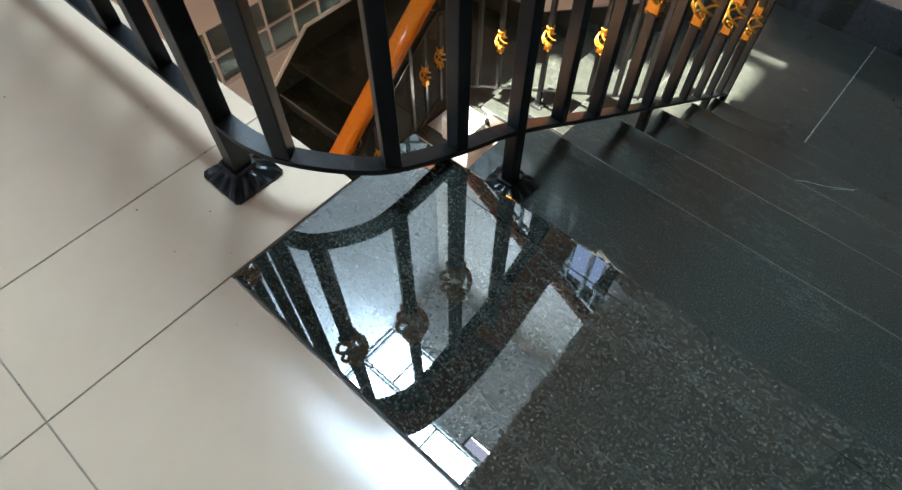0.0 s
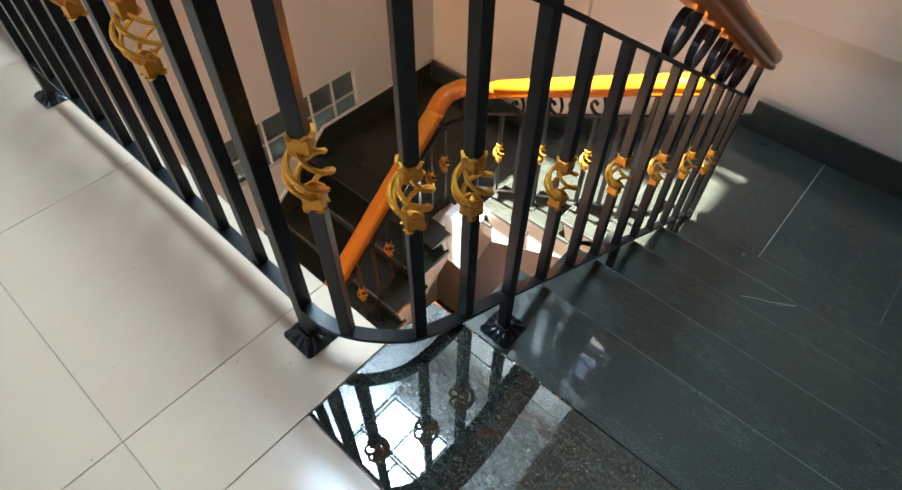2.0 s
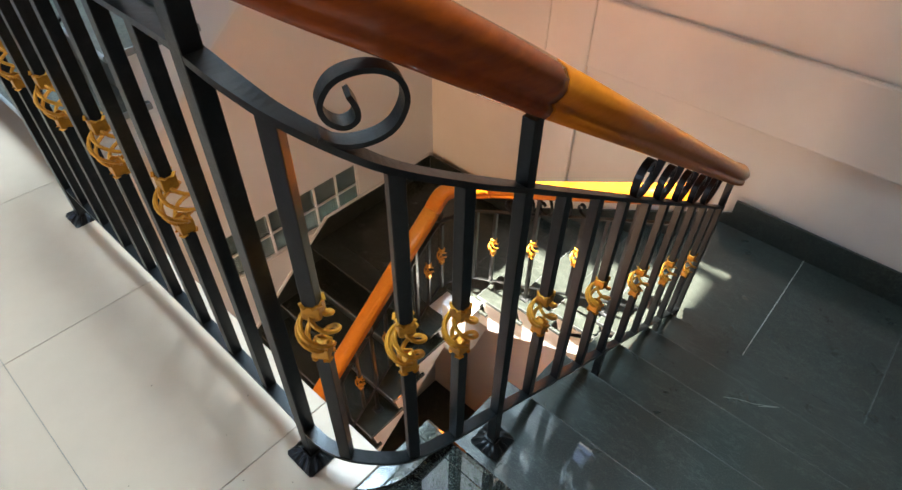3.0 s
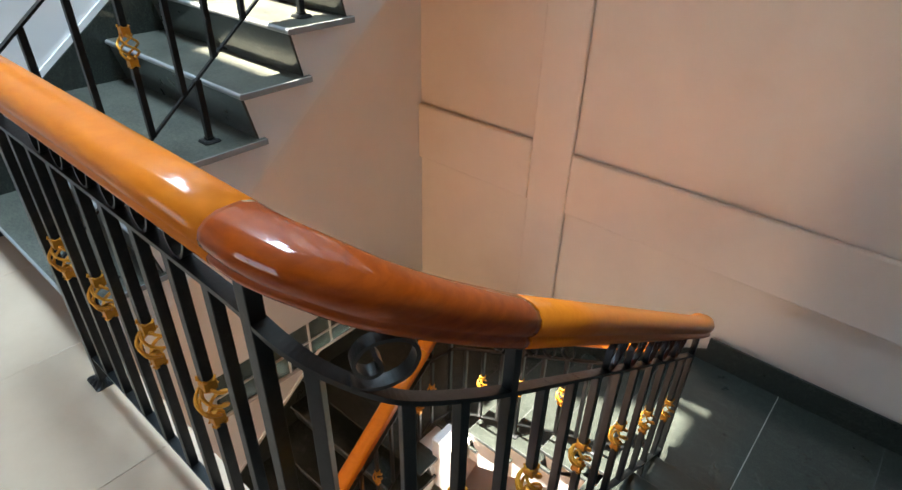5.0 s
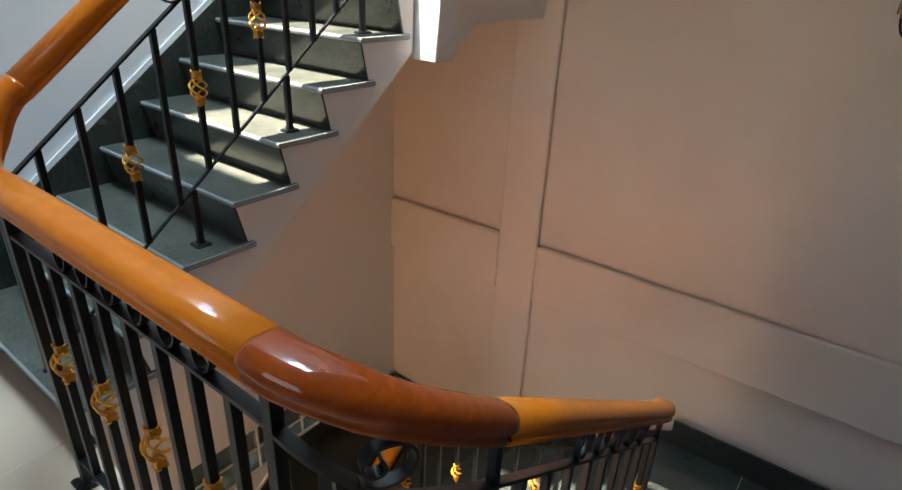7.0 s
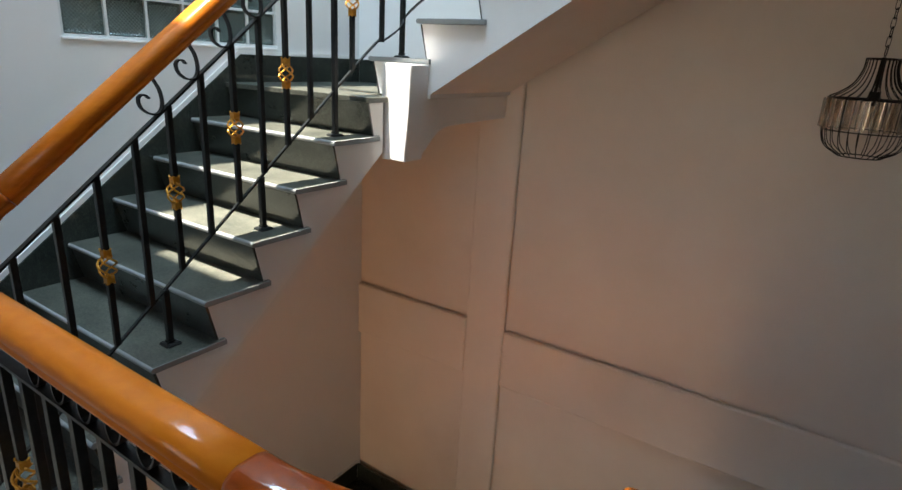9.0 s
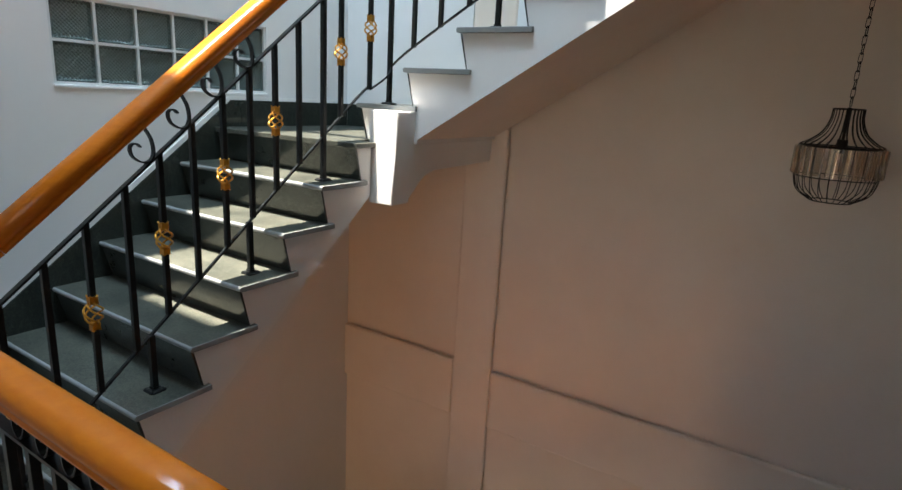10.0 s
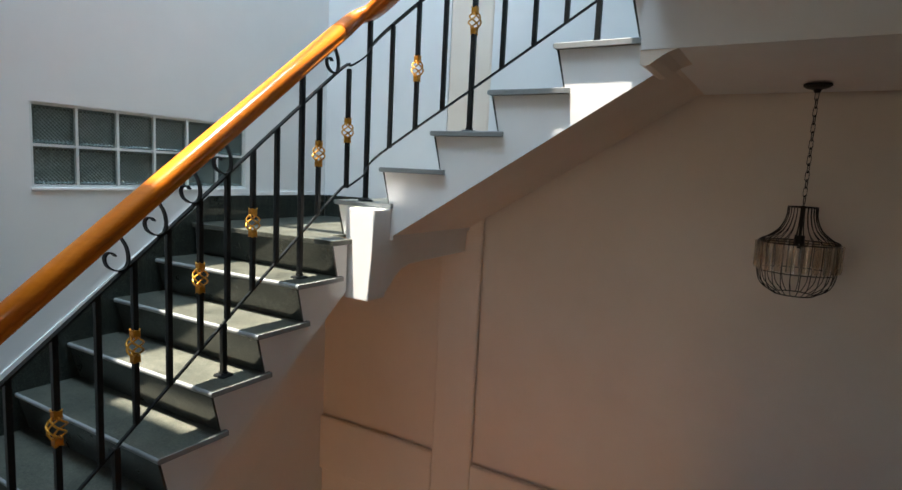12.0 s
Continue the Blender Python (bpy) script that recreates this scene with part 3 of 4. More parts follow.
# ---- glass blocks ----
def glass_window(name, dy, dz):
    w = tagged(new(name), "two rows of green-grey glass blocks set in white mortar", "window", "", "structure")
    cols, rows = 6, 2
    py, pz = (WIN_Y1 - WIN_Y0 - 0.012) / cols, (WIN_Z1 - WIN_Z0 - 0.012) / rows
    bm = bmesh.new()
    for i in range(cols + 1):
        y = WIN_Y0 + dy + i * py
        box(bm, X_LEFT - 0.10, X_LEFT - 0.006, y, y + 0.012, WIN_Z0 + dz, WIN_Z1 + dz)
    for j in range(rows + 1):
        z = WIN_Z0 + dz + j * pz
        for i in range(cols):
            y = WIN_Y0 + dy + i * py
            box(bm, X_LEFT - 0.10, X_LEFT - 0.007, y + 0.012, y + py, z, z + 0.012)
    part("mortar", bm, MORTAR, w)
    b = bmesh.new()
    box(b, -0.04, 0.04, -(py - 0.0125) / 2, (py - 0.0125) / 2, -(pz - 0.0125) / 2, (pz - 0.0125) / 2, bevel=0.006)
    face = max(b.faces, key=lambda f: f.normal.x * 10 + f.calc_area())
    bmesh.ops.inset_region(b, faces=[face], thickness=0.012, depth=-0.008)
    me = mesh_of(b, "glass_block", GLASSBLOCK)
    for i in range(cols):
        for j in range(rows):
            ob = part("glass_block", me, None, w)
            ob.location = (X_LEFT - 0.056, WIN_Y0 + dy + 0.006 + (i + 0.5) * py, WIN_Z0 + dz + 0.006 + (j + 0.5) * pz)
    part("sill", boxes((X_LEFT + 0.0005, X_LEFT + 0.006, WIN_Y0 + dy - 0.004, WIN_Y1 + dy + 0.004, WIN_Z0 + dz - 0.013, WIN_Z0 + dz - 0.0005), bevel=0.002), WHITE, w)
glass_window("window_2", 0, 0)
glass_window("window_3", LOW_DY, LOW_DZ)


# ---- railings ----
BAR = 0.021
def bar_mesh(h, w=BAR, name="baluster", gap=None):
    spans = ((0, h),) if gap is None else ((0, gap - 0.041), (gap + 0.041, h))
    return mesh_of(boxes(*[(-w / 2, w / 2, -w / 2, w / 2, a, b) for a, b in spans], bevel=0.0015), name, IRON)


def basket_mesh():
    """A twisted cage between two flared collars, 0.15 high."""
    bm = bmesh.new()
    for z0, z1, flip in ((0.0, 0.03, 1), (0.12, 0.15, -1)):
        box(bm, -0.0165, 0.0165, -0.0165, 0.0165, z0, z1, bevel=0.002)
        zt, zo = (z1, z1 + 0.012) if flip > 0 else (z0, z0 - 0.012)
        for a in range(4):
            m = Matrix.Rotation(a * math.pi / 2, 3, "Z")
            tri = [m @ Vector((0.0168, -0.015, zt)), m @ Vector((0.0168, 0.015, zt)), m @ Vector((0.013, 0, zo))]
            tri2 = [v - m @ Vector((0.004, 0, 0)) for v in tri]
            vs = [bm.verts.new(v) for v in tri + tri2]
            bm.faces.new(vs[:3]), bm.faces.new(vs[3:])
            for i in range(3):
                bm.faces.new((vs[i], vs[(i + 1) % 3], vs[3 + (i + 1) % 3], vs[3 + i]))
        for a in range(4):
            m = Matrix.Rotation(a * math.pi / 2 + math.pi / 4, 3, "Z")
            zc = z1 if flip < 0 else z0
            zo2 = zc + (0.007 if flip < 0 else -0.005)
            tri = [m @ Vector((0.0215, -0.010, zc)), m @ Vector((0.0215, 0.010, zc)), m @ Vector((0.024, 0, zo2))]
            tri2 = [v - m @ Vector((0.006, 0, 0)) for v in tri]
            vs = [bm.verts.new(v) for v in tri + tri2]
            bm.faces.new(vs[:3]), bm.faces.new(vs[3:])
            for i in range(3):
                bm.faces.new((vs[i], vs[(i + 1) % 3], vs[3 + (i + 1) % 3], vs[3 + i]))
    for a in range(4):
        pts = []
        for i in range(15):
            t = i / 14
            r = 0.012 + 0.025 * math.sin(math.pi * t) ** 0.8
            th = a * math.pi / 2 + 0.5 - t * 1.25 * math.pi
            pts.append((r * math.cos(th), r * math.sin(th), 0.024 + 0.102 * t))
        sweep(bm, pts, [(0.0052 * c, 0.0044 * d) for c, d in circle(1, 6)])
    bmesh.ops.scale(bm, vec=(0.78, 0.78, 0.76), space=Matrix.Translation((0, 0, -0.075)), verts=bm.verts)
    return mesh_of(bm, "basket", GOLD)


BASKET = basket_mesh()


def plate_mesh():
    """A square foot plate pressed into radiating flutes round the bar's collar."""
    bm, n = bmesh.new(), 48
    rings = []
    for r, z, flute in ((0.038, 0.0, 0.0), (0.0385, 0.004, 0.0015), (0.033, 0.0085, 0.003), (0.027, 0.0125, 0.003), (0.021, 0.016, 0.001), (0.0165, 0.019, 0.0), (0.0160, 0.025, 0.0)):
        ring = []
        for i in range(n):
            th = 2 * math.pi * (i + 0.5) / n
            k = 1 / max(abs(math.cos(th)), abs(math.sin(th)))
            wave = 1 if i % 4 < 2 else -1
            ring.append(bm.verts.new((r * k * math.cos(th), r * k * math.sin(th), z + flute * wave)))
        rings.append(ring)
    for p, q in zip(rings, rings[1:]):
        for i in range(n):
            bm.faces.new((p[i], p[(i + 1) % n], q[(i + 1) % n], q[i]))
    bm.faces.new(rings[0]), bm.faces.new(rings[-1])
    return mesh_of(bm, "foot_plate", IRON)


def small_plate_mesh():
    """A flat chamfered plate with a low collar."""
    bm, rings = bmesh.new(), []
    for r, z, n in ((0.030, 0.0, 4), (0.030, 0.005, 4), (0.025, 0.009, 4), (0.0145, 0.011, 4), (0.0135, 0.018, 4)):
        rings.append([bm.verts.new((sx * r, sy * r, z)) for sx, sy in ((-1, -1), (1, -1), (1, 1), (-1, 1))])
    for p, q in zip(rings, rings[1:]):
        for i in range(4):
            bm.faces.new((p[i], p[(i + 1) % 4], q[(i + 1) % 4], q[i]))
    bm.faces.new(rings[0]), bm.faces.new(rings[-1])
    bmesh.ops.bevel(bm, geom=[e for e in bm.edges if abs(e.verts[0].co.x - e.verts[1].co.x) < 0.012 and abs(e.verts[0].co.y - e.verts[1].co.y) < 0.012 and max(abs(v.co.x) for v in e.verts) > 0.02], offset=0.006, segments=2, affect="EDGES")
    return mesh_of(bm, "foot_plate", IRON)


PLATE, SMALL_PLATE = plate_mesh(), small_plate_mesh()
MESHES = {}


def baluster(rail, x, y, z0, z1, basket=None, name="baluster", w=BAR, turn=0.0):
    gap = None if basket is None else basket - z0
    key = (round(z1 - z0, 3), w, None if gap is None else round(gap, 3))
    if key not in MESHES:
        MESHES[key] = bar_mesh(z1 - z0, w, gap=gap)
    ob = part(name, MESHES[key], None, rail)
    ob.location, ob.rotation_euler = Vector((x, y, z0)) - rail.location, (0, 0, turn)
    if basket is not None:
        b = part("basket", BASKET, None, ob, "gold painted twisted basket")
        b.location = (0, 0, basket - z0 - 0.075)
    return ob


def foot(rail, x, y, z, turn=0.0, plate=PLATE):
    ob = part("foot_plate", plate, None, rail)
    ob.location, ob.rotation_euler = Vector((x, y, z + 0.0005)) - rail.location, (0, 0, turn)


def flat_bar(rail, name, pts, w, h):
    bm = bmesh.new()
    sweep(bm, [Vector(p) - rail.location for p in pts], rect(w, h))
    part(name, bm, IRON, rail)


def handrail_profile():
    right = [(0.028, -0.028), (0.035, -0.026), (0.0385, -0.020), (0.039, -0.013), (0.0340, -0.0085), (0.0385, -0.004), (0.0425, 0.004), (0.0435, 0.013), (0.040, 0.024), (0.030, 0.033), (0.015, 0.038)]
    return right + [(-a, b) for a, b in reversed(right)]


RAIL_PROFILE = handrail_profile()


def handrail(rail, pts, material, name="handrail", label="", scale=1.08):
    bm = bmesh.new()
    sweep(bm, [Vector(p) - rail.location for p in pts], [(a * scale, b * scale) for a, b in RAIL_PROFILE])
    me = mesh_of(bm, name, material)
    for p in me.polygons:
        p.use_smooth = len(p.vertices) == 4
    part(name, me, None, rail, label)


def handrail_bend(rail, pts, material, scale=1.085, fat=1.07):
    """A carved bend: an oval body that runs out into the handrail's profile at both ends."""
    oval = []
    for a, b in RAIL_PROFILE:
        th = math.atan2((b + 0.001) * 1.08, a)
        oval.append((0.0435 * math.cos(th), 0.004 + 0.034 * math.sin(th)))
    pts = [Vector(p) - rail.location for p in pts]
    bm, rings, n = bmesh.new(), [], len(pts)
    for i, p in enumerate(pts):
        d = (pts[min(i + 1, n - 1)] - pts[max(i - 1, 0)]).normalized()
        side = d.cross(Vector((0, 0, 1))).normalized()
        top = side.cross(d).normalized()
        w = min(1.0, 3.0 * min(i, n - 1 - i) / (n - 1))
        w = 0.4 * w * w * (3 - 2 * w)
        k = scale * (1 + (fat - 1) * w)
        rings.append([bm.verts.new(p + side * k * (a + (c - a) * w) + top * k * (b + (e - b) * w)) for (a, b), (c, e) in zip(RAIL_PROFILE, oval)])
    m = len(RAIL_PROFILE)
    for r0, r1 in zip(rings, rings[1:]):
        for i in range(m):
            bm.faces.new((r0[i], r0[(i + 1) % m], r1[(i + 1) % m], r1[i]))
    bm.faces.new(rings[0]), bm.faces.new(rings[-1])
    me = mesh_of(bm, "handrail_bend", material)
    for p in me.polygons:
        p.use_smooth = len(p.vertices) == 4
    part("handrail_bend", me, None, rail, "red-brown varnished bend of the handrail")


def hook(rail, at, along, size):
    """The large open scroll under the handrail's bend."""
    along = Vector(along).normalized()
    side = along.cross(Vector((0, 0, 1))).normalized()
    up = Vector((0, 0, 1))
    line = smooth_path([(a, b, 0) for a, b in ((-1.15, -0.62), (-0.9, -0.82), (-0.4, -0.96), (0.2, -0.9), (0.7, -0.6), (0.98, 0.0), (0.85, 0.55), (0.4, 0.86), (-0.2, 0.9), (-0.72, 0.7), (-1.02, 0.22), (-0.9, -0.2), (-0.55, -0.42), (-0.24, -0.3), (-0.2, 0.0), (-0.36, 0.36))], 5)
    pts = [Vector(at) - rail.location + along * (p.x * size) + up * (p.y * size) for p in line]
    bm, rings, n = bmesh.new(), [], len(pts)
    for i, p in enumerate(pts):
        d = (pts[min(i + 1, n - 1)] - pts[max(i - 1, 0)]).normalized()
        nn = side.cross(d).normalized()
        w, h = 0.0115, 0.003
        rings.append([bm.verts.new(p + side * a + nn * b) for a, b in ((-w, -h), (w, -h), (w, h), (-w, h))])
    for r0, r1 in zip(rings, rings[1:]):
        for i in range(4):
            bm.faces.new((r0[i], r0[(i + 1) % 4], r1[(i + 1) % 4], r1[i]))
    bm.faces.new(rings[0]), bm.faces.new(rings[-1])
    part("scroll", bm, IRON, rail)


def scroll(rail, at, along, size=0.1, flip=1, tail=1):
    """A flat iron bar that comes down from the handrail, runs along the top bar and curls up into a volute."""
    along = Vector(along).normalized()
    side = along.cross(Vector((0, 0, 1))).normalized()
    upv = side.cross(along).normalized()
    line = smooth_path([(a, b, 0) for a, b in ((0.13, 0.52), (0.10, 0.68), (-0.03, 0.76), (-0.18, 0.68), (-0.26, 0.43), (-0.14, 0.12), (0.10, 0.0), (0.36, 0.14), (0.56, 0.48), (0.62, 0.80), (0.66, 1.08))], 4)
    flat = [(-flip * size * p.x, size * p.y) for p in line]
    pts = [Vector(at) - rail.location + along * a + upv * b for a, b in flat]
    bm = bmesh.new()
    rings = []
    n = len(pts)
    for i, p in enumerate(pts):
        d = (pts[min(i + 1, n - 1)] - pts[max(i - 1, 0)]).normalized()
        nn = side.cross(d).normalized()
        w, h = 0.009, 0.0026
        rings.append([bm.verts.new(p + side * a + nn * b) for a, b in ((-w, -h), (w, -h), (w, h), (-w, h))])
    for r0, r1 in zip(rings, rings[1:]):
        for i in range(4):
            bm.faces.new((r0[i], r0[(i + 1) % 4], r1[(i + 1) % 4], r1[i]))
    bm.faces.new(rings[0]), bm.faces.new(rings[-1])
    part("scroll", bm, IRON, rail)


# railing round the landing and down flight A
D_Y, A_RX = 0.355, -0.200
rail_1 = thing("railing", "black iron railing with gold baskets and curved wooden handrail", "railing", (-0.4, D_Y, 0))
low_a = lambda y: -0.036 - 0.625 * (y - 0.682)
top_a = lambda y: 0.58 - 0.645 * (y - 0.682)
arc_low = smooth_path([(-1.44, D_Y, 0.107), (-0.9, D_Y, 0.107), (-0.46, 0.352, 0.107), (-0.397, 0.347, 0.106), (-0.342, 0.351, 0.10), (-0.297, 0.372, 0.088), (-0.250, 0.42, 0.068), (-0.228, 0.47, 0.045), (-0.213, 0.565, 0.008), (-0.201, 0.68, -0.035), (A_RX, 0.9, low_a(0.9)), (A_RX, 1.5, low_a(1.5)), (A_RX, 2.07, low_a(2.07))])
flat_bar(rail_1, "bottom_bar", arc_low, 0.024, 0.008)
arc_top = smooth_path([(-1.44, D_Y, 0.845), (-0.9, D_Y, 0.845), (-0.47, 0.352, 0.844), (-0.385, 0.348, 0.839), (-0.336, 0.353, 0.825), (-0.295, 0.374, 0.796), (-0.250, 0.42, 0.753), (-0.228, 0.47, 0.714), (-0.213, 0.565, 0.652), (-0.201, 0.68, 0.582), (A_RX, 0.9, top_a(0.9)), (A_RX, 1.5, top_a(1.5)), (A_RX, 2.07, top_a(2.07))])
flat_bar(rail_1, "top_bar", arc_top, 0.026, 0.009)
baluster(rail_1, -0.397, 0.347, 0.0, 0.925, name="post", w=0.025)
foot(rail_1, -0.397, 0.347, 0)
for i in range(9):
    x = -0.522 - 0.1165 * i
    if i < 8:
        baluster(rail_1, x, D_Y, 0.107, 0.845, 0.503 if i % 2 else None)
baluster(rail_1, -1.44, D_Y, 0.0, 0.925, name="post", w=0.030)
foot(rail_1, -1.44, D_Y, 0)
for x, y, zl, zt, b, tn in ((-0.305, 0.367, 0.091, 0.803, 0.459, 0.6), (-0.231, 0.462, 0.05, 0.718, 0.397, 1.1), (-0.213, 0.565, 0.008, 0.65, 0.352, 1.5)):
    baluster(rail_1, x, y, zl, zt, b, turn=tn)
baluster(rail_1, A_RX, 0.684, -STEP, 0.70, name="post", w=0.022)
foot(rail_1, A_RX, 0.684, -STEP)
for i, y in enumerate((0.81, 0.945, 1.085, 1.23, 1.375, 1.52, 1.665, 1.81, 1.945)):
    baluster(rail_1, A_RX, y, low_a(y), top_a(y), (low_a(y) + top_a(y)) / 2 - 0.005 if i % 2 == 0 else None)
for y in (1.23, 1.80):
    baluster(rail_1, A_RX, y + 0.02, -STEP * math.ceil((y - 0.555) / GA), low_a(y), name="leg", w=0.022)
baluster(rail_1, A_RX, 2.07, ZL, -0.19, name="post", w=0.022)
foot(rail_1, A_RX, 2.07, ZL)
hand_a = lambda y: 0.728 - 0.652 * (y - 0.7)
handrail(rail_1, [(-1.44 + 0.2 * i, D_Y, 0.961) for i in range(5)] + [(-0.415, D_Y, 0.961)], WOOD)
bend = smooth_path([(-0.416, D_Y, 0.961), (-0.36, 0.356, 0.961), (-0.305, 0.376, 0.949), (-0.252, 0.425, 0.913), (-0.222, 0.50, 0.861), (-0.203, 0.59, 0.801), (-0.196, 0.665, hand_a(0.665))])
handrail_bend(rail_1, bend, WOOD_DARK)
handrail(rail_1, [(-0.195, 0.666, hand_a(0.666))] + [(-0.195, y, hand_a(y)) for y in (0.9, 1.2, 1.5, 1.8, 1.96)] + [(-0.197, 2.06, hand_a(2.055)), (-0.212, 2.12, hand_a(2.105))], WOOD)
hook(rail_1, (-0.242, 0.437, 0.806), (0.5, 0.86, 0), 0.043)
for i in range(5):
    y = 1.13 + 0.16 * i
    scroll(rail_1, (A_RX, y, top_a(y) + 0.004), (0, 1, -0.645), 0.118, -1)
for i in range(6):
    scroll(rail_1, (-0.60 - 0.11 * i, D_Y, 0.85), (1, 0, 0), 0.066, -1)

# railings up the flights round the well
def stair_railing(label, CX, BY, my, mx, low_c, low_b, step_c, step_b, start, tall=1.0):
    """my, mx: places along the two flights; low_c, low_b: height of the bottom bar; step_c, step_b: height of the k-th tread; start: the lower end of the handrail."""
    rail_2 = thing("railing", label, "railing", (CX, my(0.386), step_c(1)))
    y_end = BY - 0.215
    top_c = lambda y: low_c(y) + 0.583 * tall
    top_b = lambda x: low_b(x) + 0.585 * tall
    hand_c = lambda y: low_c(y) + 0.757 * tall
    hand_b = lambda x: top_b(x) + 0.165 * tall
    turn_pts = lambda f, g: [(CX, y_end, f(y_end)), (CX + 0.012, BY - 0.115, f(BY - 0.145)), (CX + 0.05, BY - 0.04, (f(BY - 0.125) + g(CX + 0.025)) / 2), (CX + 0.12, BY - 0.005, g(CX + 0.12))]
    for name, f, g, w in (("bottom_bar", low_c, low_b, 0.013), ("top_bar", top_c, top_b, 0.022)):
        flat_bar(rail_2, name, smooth_path([(CX, my(0.385), f(my(0.385))), (CX, my(1.2), f(my(1.2)))] + turn_pts(f, g) + [(mx(-1.0), BY, g(mx(-1.0))), (mx(-0.34), BY, g(mx(-0.34)))]), w, 0.007)
    for u in (0.40, 0.525, 0.652, 0.781, 0.913, 1.039, 1.168, 1.299, 1.423, 1.549, 1.677, 1.93):
        y = my(u)
        baluster(rail_2, CX, y, low_c(y), top_c(y), low_c(y) + 0.285 if u in (0.525, 0.781, 1.039, 1.299, 1.549, 1.93) else None, w=0.019)
    y = my(1.82)
    baluster(rail_2, CX, y, step_c(7), hand_c(y) - 0.03, name="post", w=0.021)
    foot(rail_2, CX, y, step_c(7), plate=SMALL_PLATE)
    for u, k in ((0.52, 1), (0.965, 3), (1.405, 5)):
        y = my(u)
        baluster(rail_2, CX, y, step_c(k), low_c(y), name="leg", w=0.021)
        foot(rail_2, CX, y, step_c(k), plate=SMALL_PLATE)
    for u in (-1.515, -1.366, -1.217, -0.921, -0.776, -0.638, -0.40):
        x = mx(u)
        baluster(rail_2, x, BY, low_b(x), top_b(x), low_b(x) + 0.285 if u in (-1.366, -0.776) else None, w=0.019)
    y = BY - 0.155
    baluster(rail_2, CX + 0.012, y + 0.025, low_c(y), top_c(y) - 0.01, low_c(y) + 0.28, w=0.019)
    for u, k in ((-1.655, 1), (-1.068, 3), (-0.505, 5)):
        x = mx(u)
        baluster(rail_2, x, BY, step_b(k), hand_b(x) - 0.03, low_b(x) + 0.30 if k == 3 else None, name="post", w=0.021)
        foot(rail_2, x, BY, step_b(k), plate=SMALL_PLATE)
    y0 = my(0.53)
    handrail_bend(rail_2, smooth_path([start, (CX + 0.13, start[1] + 0.002, start[2] + 0.006), (CX + 0.055, start[1] + 0.026, start[2] + 0.034), (CX + 0.013, y0 - 0.105, start[2] + 0.08), (CX, y0 - 0.05, hand_c(y0 - 0.05)), (CX, y0, hand_c(y0))]), WOOD_MID)
    y1, x1 = BY - 0.195, mx(-1.40)
    handrail(rail_2, [(CX, y0 + 0.001 + (y1 - 0.001 - y0) * i / 5, hand_c(y0 + 0.001 + (y1 - 0.001 - y0) * i / 5)) for i in range(6)], WOOD)
    handrail_bend(rail_2, smooth_path([(CX, y1, hand_c(y1)), (CX, BY - 0.125, hand_c(BY - 0.125)), (CX + 0.012, BY - 0.07, min(hand_c(BY - 0.073), hand_b(CX + 0.15) - 0.045)), (CX + 0.06, BY - 0.02, min(hand_c(BY - 0.025), hand_b(CX + 0.15) - 0.022)), (CX + 0.17, BY, hand_b(CX + 0.15)), (x1, BY, hand_b(x1))]), WOOD_MID)
    x2 = mx(-0.32)
    handrail(rail_2, [(x1 + 0.001 + (x2 - x1 - 0.001) * i / 4, BY, hand_b(x1 + 0.001 + (x2 - x1 - 0.001) * i / 4)) for i in range(5)], WOOD)
    for u in (1.0, 1.14, 1.28, 1.42, 2.03):
        y = my(u)
        scroll(rail_2, (CX, y, top_c(y) + 0.004), (0, 1, 0.8), 0.106, -1)
    for i in range(5):
        x = mx(-1.25 + 0.12 * i)
        scroll(rail_2, (x, BY, top_b(x) + 0.004), (1, 0, 0.6), 0.09, -1)
    return rail_2


stair_railing("black iron stair railing with gold baskets and orange varnished handrail", -1.685, 2.245, lambda y: y, lambda x: x,
              lambda y: 0.90 + 0.797 * (y - 1.163), lambda x: 2.117 + 0.60 * (x + 1.063), lambda k: k * STEP, lambda k: ZC + k * STEP, (-1.452, D_Y + 0.001, 0.957))
LOW_CX, LOW_BY = -1.52, 2.06
low_rail = stair_railing("black iron stair railing with gold baskets and sunlit orange handrail", LOW_CX, LOW_BY, lambda y: 1.83 + 0.96 * (y - 1.93), lambda x: -0.975 + 0.855 * (x + 1.068),
                         lambda y: -2.005 + 0.835 * (y - 1.465), lambda x: -1.345 + 0.515 * (x + 0.975), lambda k: LOW_Z0 + (k - 1) * STEP, lambda k: LOW_ZC + k * LOW_RISE, (-1.30, 0.325, -2.315), 0.92)
copy_thing(low_rail, Matrix.Translation(low_rail.location - Vector((0, 0, 3.2))))
copy_thing(rail_1, Matrix.Translation(rail_1.location + Vector((0, 0, RISE))))

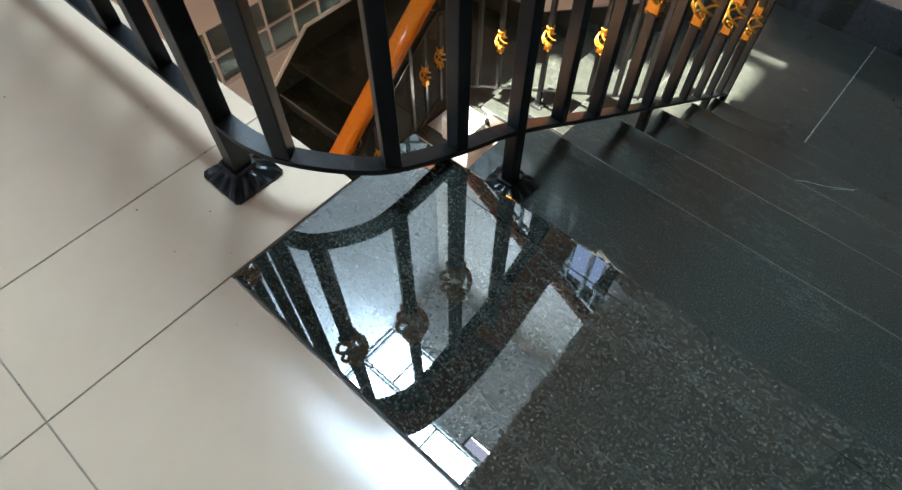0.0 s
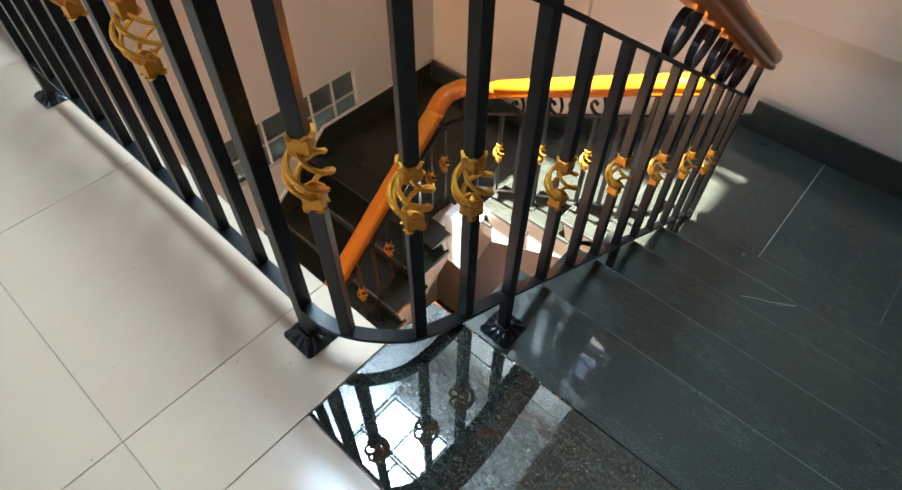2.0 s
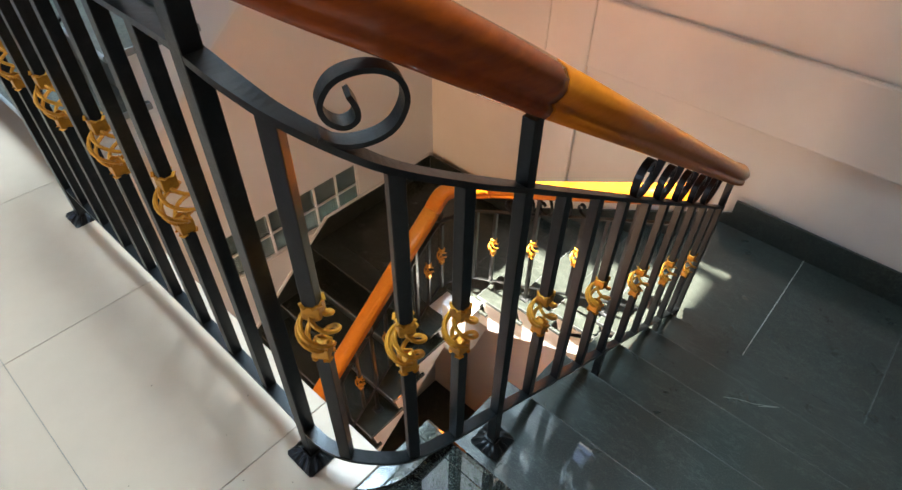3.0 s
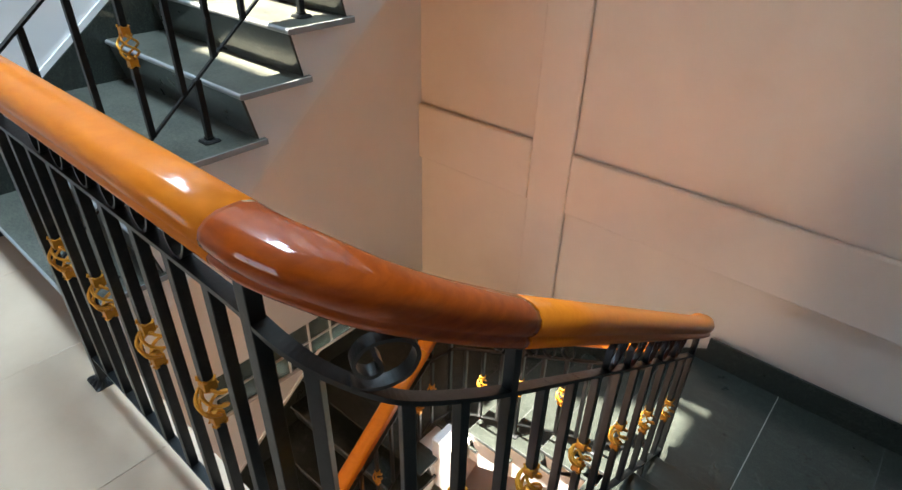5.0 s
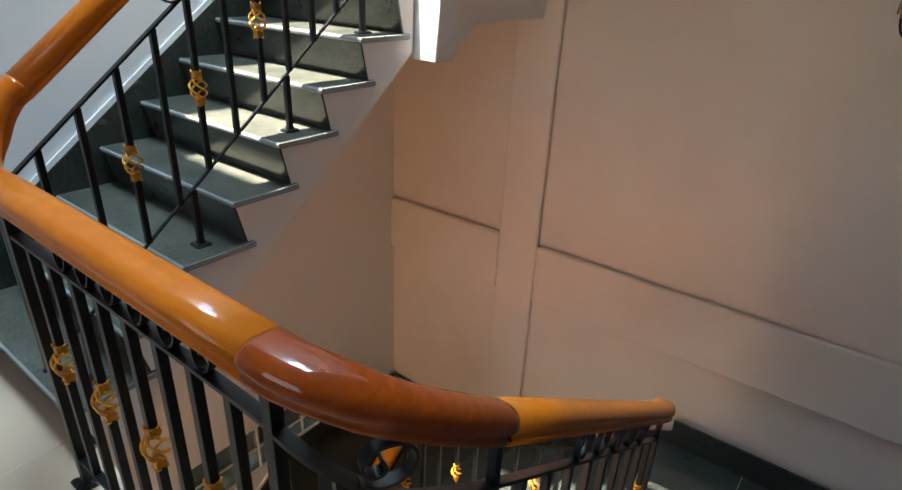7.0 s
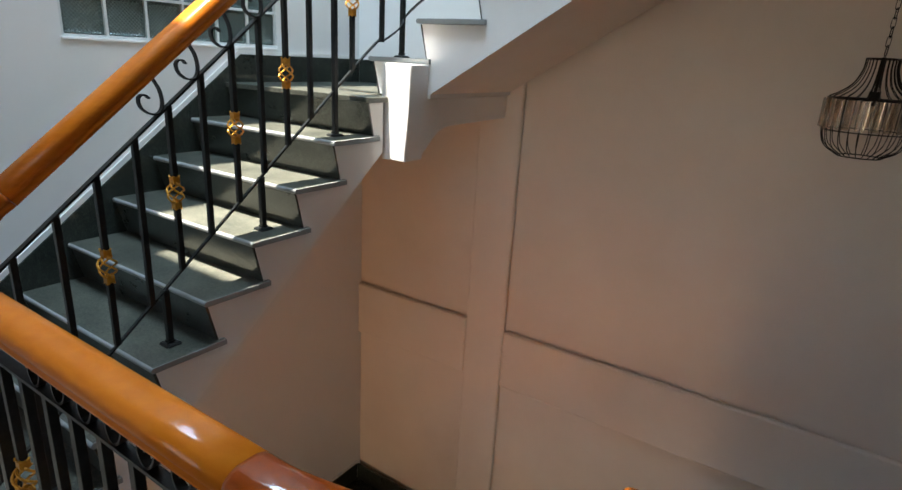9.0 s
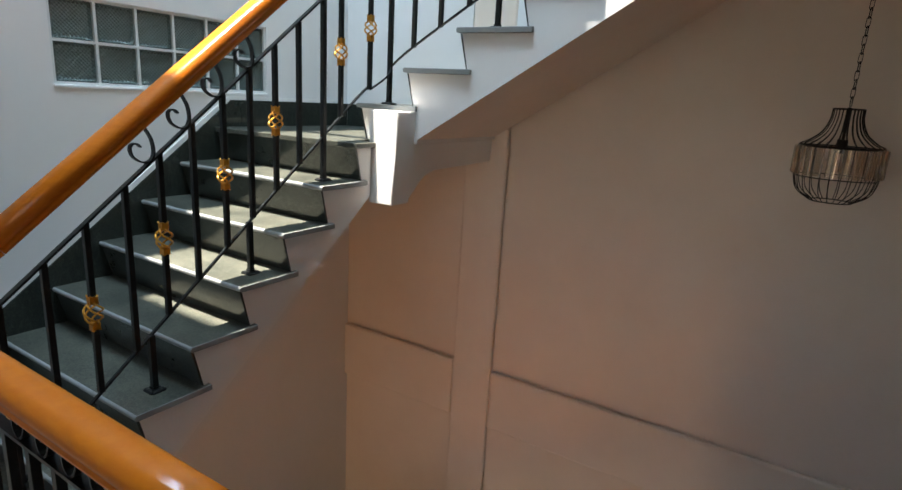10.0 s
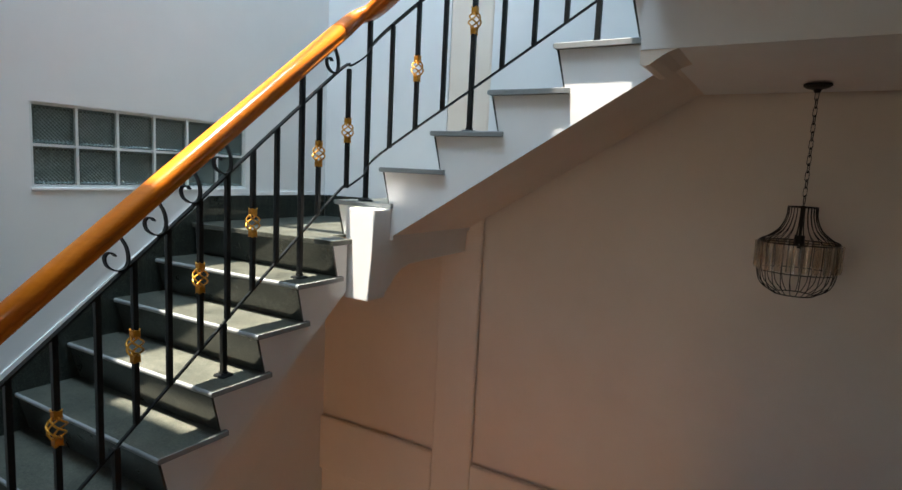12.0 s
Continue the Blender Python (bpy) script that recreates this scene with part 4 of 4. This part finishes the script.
# ---- pendant lamp ----
LX, LY = 0.275, 2.705
lamp = thing("pendant_lamp", "unlit black wire cage pendant lamp with crystal prisms on chain", "lamp", (LX, LY, 2.165))
bm = bmesh.new()
rings = []
for r, z in ((0.052, 0), (0.052, -0.008), (0.040, -0.016), (0.016, -0.022), (0.010, -0.034)):
    rings.append([bm.verts.new((r * c, r * s, z)) for c, s in circle(1, 20)])
for a, b in zip(rings, rings[1:]):
    for i in range(20):
        bm.faces.new((a[i], a[(i + 1) % 20], b[(i + 1) % 20], b[i]))
bm.faces.new(rings[0]), bm.faces.new(rings[-1])
part("canopy", bm, BRONZE, lamp)


def ring_mesh(r, wire, n=28):
    bm = bmesh.new()
    rr = []
    for i in range(n):
        th = 2 * math.pi * i / n
        c = Vector((math.cos(th), math.sin(th), 0))
        rr.append([bm.verts.new(c * (r + a) + Vector((0, 0, b))) for a, b in circle(wire, 5)])
    for i in range(n):
        a, b = rr[i], rr[(i + 1) % n]
        for k in range(5):
            bm.faces.new((a[k], a[(k + 1) % 5], b[(k + 1) % 5], b[k]))
    return bm


link = bmesh.new()
lp = []
for i in range(16):
    th = 2 * math.pi * i / 16
    lp.append(Vector((0.0075 * math.cos(th), 0, 0.0105 * math.sin(th) + (0.009 if math.sin(th) > 0 else -0.009))))
lr = [[link.verts.new(p + p.normalized() * a + Vector((0, b, 0))) for a, b in circle(0.002, 5)] for p in lp]
for i in range(16):
    for k in range(5):
        link.faces.new((lr[i][k], lr[i][(k + 1) % 5], lr[(i + 1) % 16][(k + 1) % 5], lr[(i + 1) % 16][k]))
LINK = mesh_of(link, "chain_link", BRONZE)
for i in range(14):
    ob = part("chain_link", LINK, None, lamp)
    ob.location, ob.rotation_euler = (0.001 * (i % 2), 0, -0.045 - i * 0.0325), (0, 0.05 * (-1) ** i, math.pi / 2 * (i % 2) + 0.4)
part("stem", sweep(bmesh.new(), [(0, 0, -0.49), (0, 0, -0.62)], circle(0.006, 8), up=Vector((0, 1, 0))), BRONZE, lamp)
part("socket", sweep(bmesh.new(), [(0, 0, -0.615), (0, 0, -0.618), (0, 0, -0.668)], circle(0.019, 14), up=Vector((0, 1, 0))), BRONZE, lamp)
for r, z, w in ((0.054, -0.497, 0.0032), (0.149, -0.645, 0.003), (0.147, -0.765, 0.0025), (0.075, -0.862, 0.0025)):
    ob = part("hoop", ring_mesh(r, w), BRONZE, lamp)
    ob.location = (0, 0, z)
wire = bmesh.new()
sweep(wire, smooth_path([(0.054, 0, -0.497), (0.057, 0, -0.54), (0.078, 0, -0.59), (0.118, 0, -0.625), (0.149, 0, -0.645), (0.150, 0, -0.70), (0.147, 0, -0.765), (0.128, 0, -0.825), (0.075, 0, -0.862)], 4), circle(0.0019, 5), up=Vector((0, 1, 0)))
WIRE = mesh_of(wire, "wire", BRONZE)
prism_bm = bmesh.new()
prism(prism_bm, [(-0.0155, 0), (-0.009, 0.005), (0.009, 0.005), (0.0155, 0), (0.009, -0.005), (-0.009, -0.005)], -0.055, 0.055, lambda u, v, a: Vector((v, u, a)))
PRISM = mesh_of(prism_bm, "crystal_prism", CRYSTAL)
part("spoke", boxes((-0.149, 0.149, -0.002, 0.002, -0.648, -0.644)), BRONZE, lamp)
part("spoke", boxes((-0.002, 0.002, -0.149, 0.149, -0.6525, -0.6485)), BRONZE, lamp)
for i in range(26):
    ob = part("wire", WIRE, None, lamp)
    ob.rotation_euler = (0, 0, 2 * math.pi * i / 26)
for i in range(22):
    th = 2 * math.pi * i / 22
    ob = part("crystal_prism", PRISM, None, lamp)
    ob.location, ob.rotation_euler = (0.156 * math.cos(th), 0.156 * math.sin(th), -0.702), (0, 0, th)

# ---- floor tiles ----
TW = 0.6
tile_meshes = {}
def tiles(x_lo, x_hi, y_lo, y_hi):
    i0 = math.floor((x_lo + 0.469) / TW)
    j0 = math.floor((y_lo - 0.012) / TW)
    for i in range(i0, i0 + 8):
        for j in range(j0, j0 + 8):
            a0, a1 = max(-0.469 + i * TW, x_lo) + 0.0008, min(-0.469 + (i + 1) * TW, x_hi) - 0.0008
            b0, b1 = max(0.012 + j * TW, y_lo) + 0.0008, min(0.012 + (j + 1) * TW, y_hi) - 0.0008
            if a1 - a0 < 0.01 or b1 - b0 < 0.01:
                continue
            key = (round(a1 - a0, 3), round(b1 - b0, 3))
            if key not in tile_meshes:
                tile_meshes[key] = mesh_of(boxes((-(a1 - a0) / 2, (a1 - a0) / 2, -(b1 - b0) / 2, (b1 - b0) / 2, -0.009, 0), bevel=0.0007), "tile", TILE)
            ob = part("tile", tile_meshes[key], None, floor)
            ob.location = ((a0 + a1) / 2, (b0 + b1) / 2, 0)
tiles(X_LEFT, -0.283, Y_BACK, EDGE_Y + 0.001)
tiles(-0.283, X_RIGHT, Y_BACK, 0.2415)

# ---- dirt on the tiles ----
rng = random.Random(7)
verts, faces = [], []
for i in range(12):
    x, y = (-0.29 - 0.5 * rng.random(), 0.20 + 0.14 * rng.random()) if i < 8 else (-0.75 + 0.6 * rng.random(), -0.15 + 0.38 * rng.random())
    r, turn, k = 0.0007 + 0.0009 * rng.random(), 6.28 * rng.random(), len(verts)
    verts += [(x + r * (1.0 + 0.6 * (j % 2)) * math.cos(turn + 1.5708 * j), y + r * (0.8 + 0.5 * (j % 2)) * math.sin(turn + 1.5708 * j), 0.0002) for j in range(4)] + [(x, y, 0.0002 + r * 0.9)]
    faces += [(k + j, k + (j + 1) % 4, k + 4) for j in range(4)] + [(k + 3, k + 2, k + 1, k)]
me = bpy.data.meshes.new("dirt_crumbs")
me.from_pydata(verts, [], faces)
me.materials.append(CRUMB)
tagged(new("dirt_crumbs", me), "dark crumbs of dirt scattered on cream floor tiles", "dirt", "", "stuff")
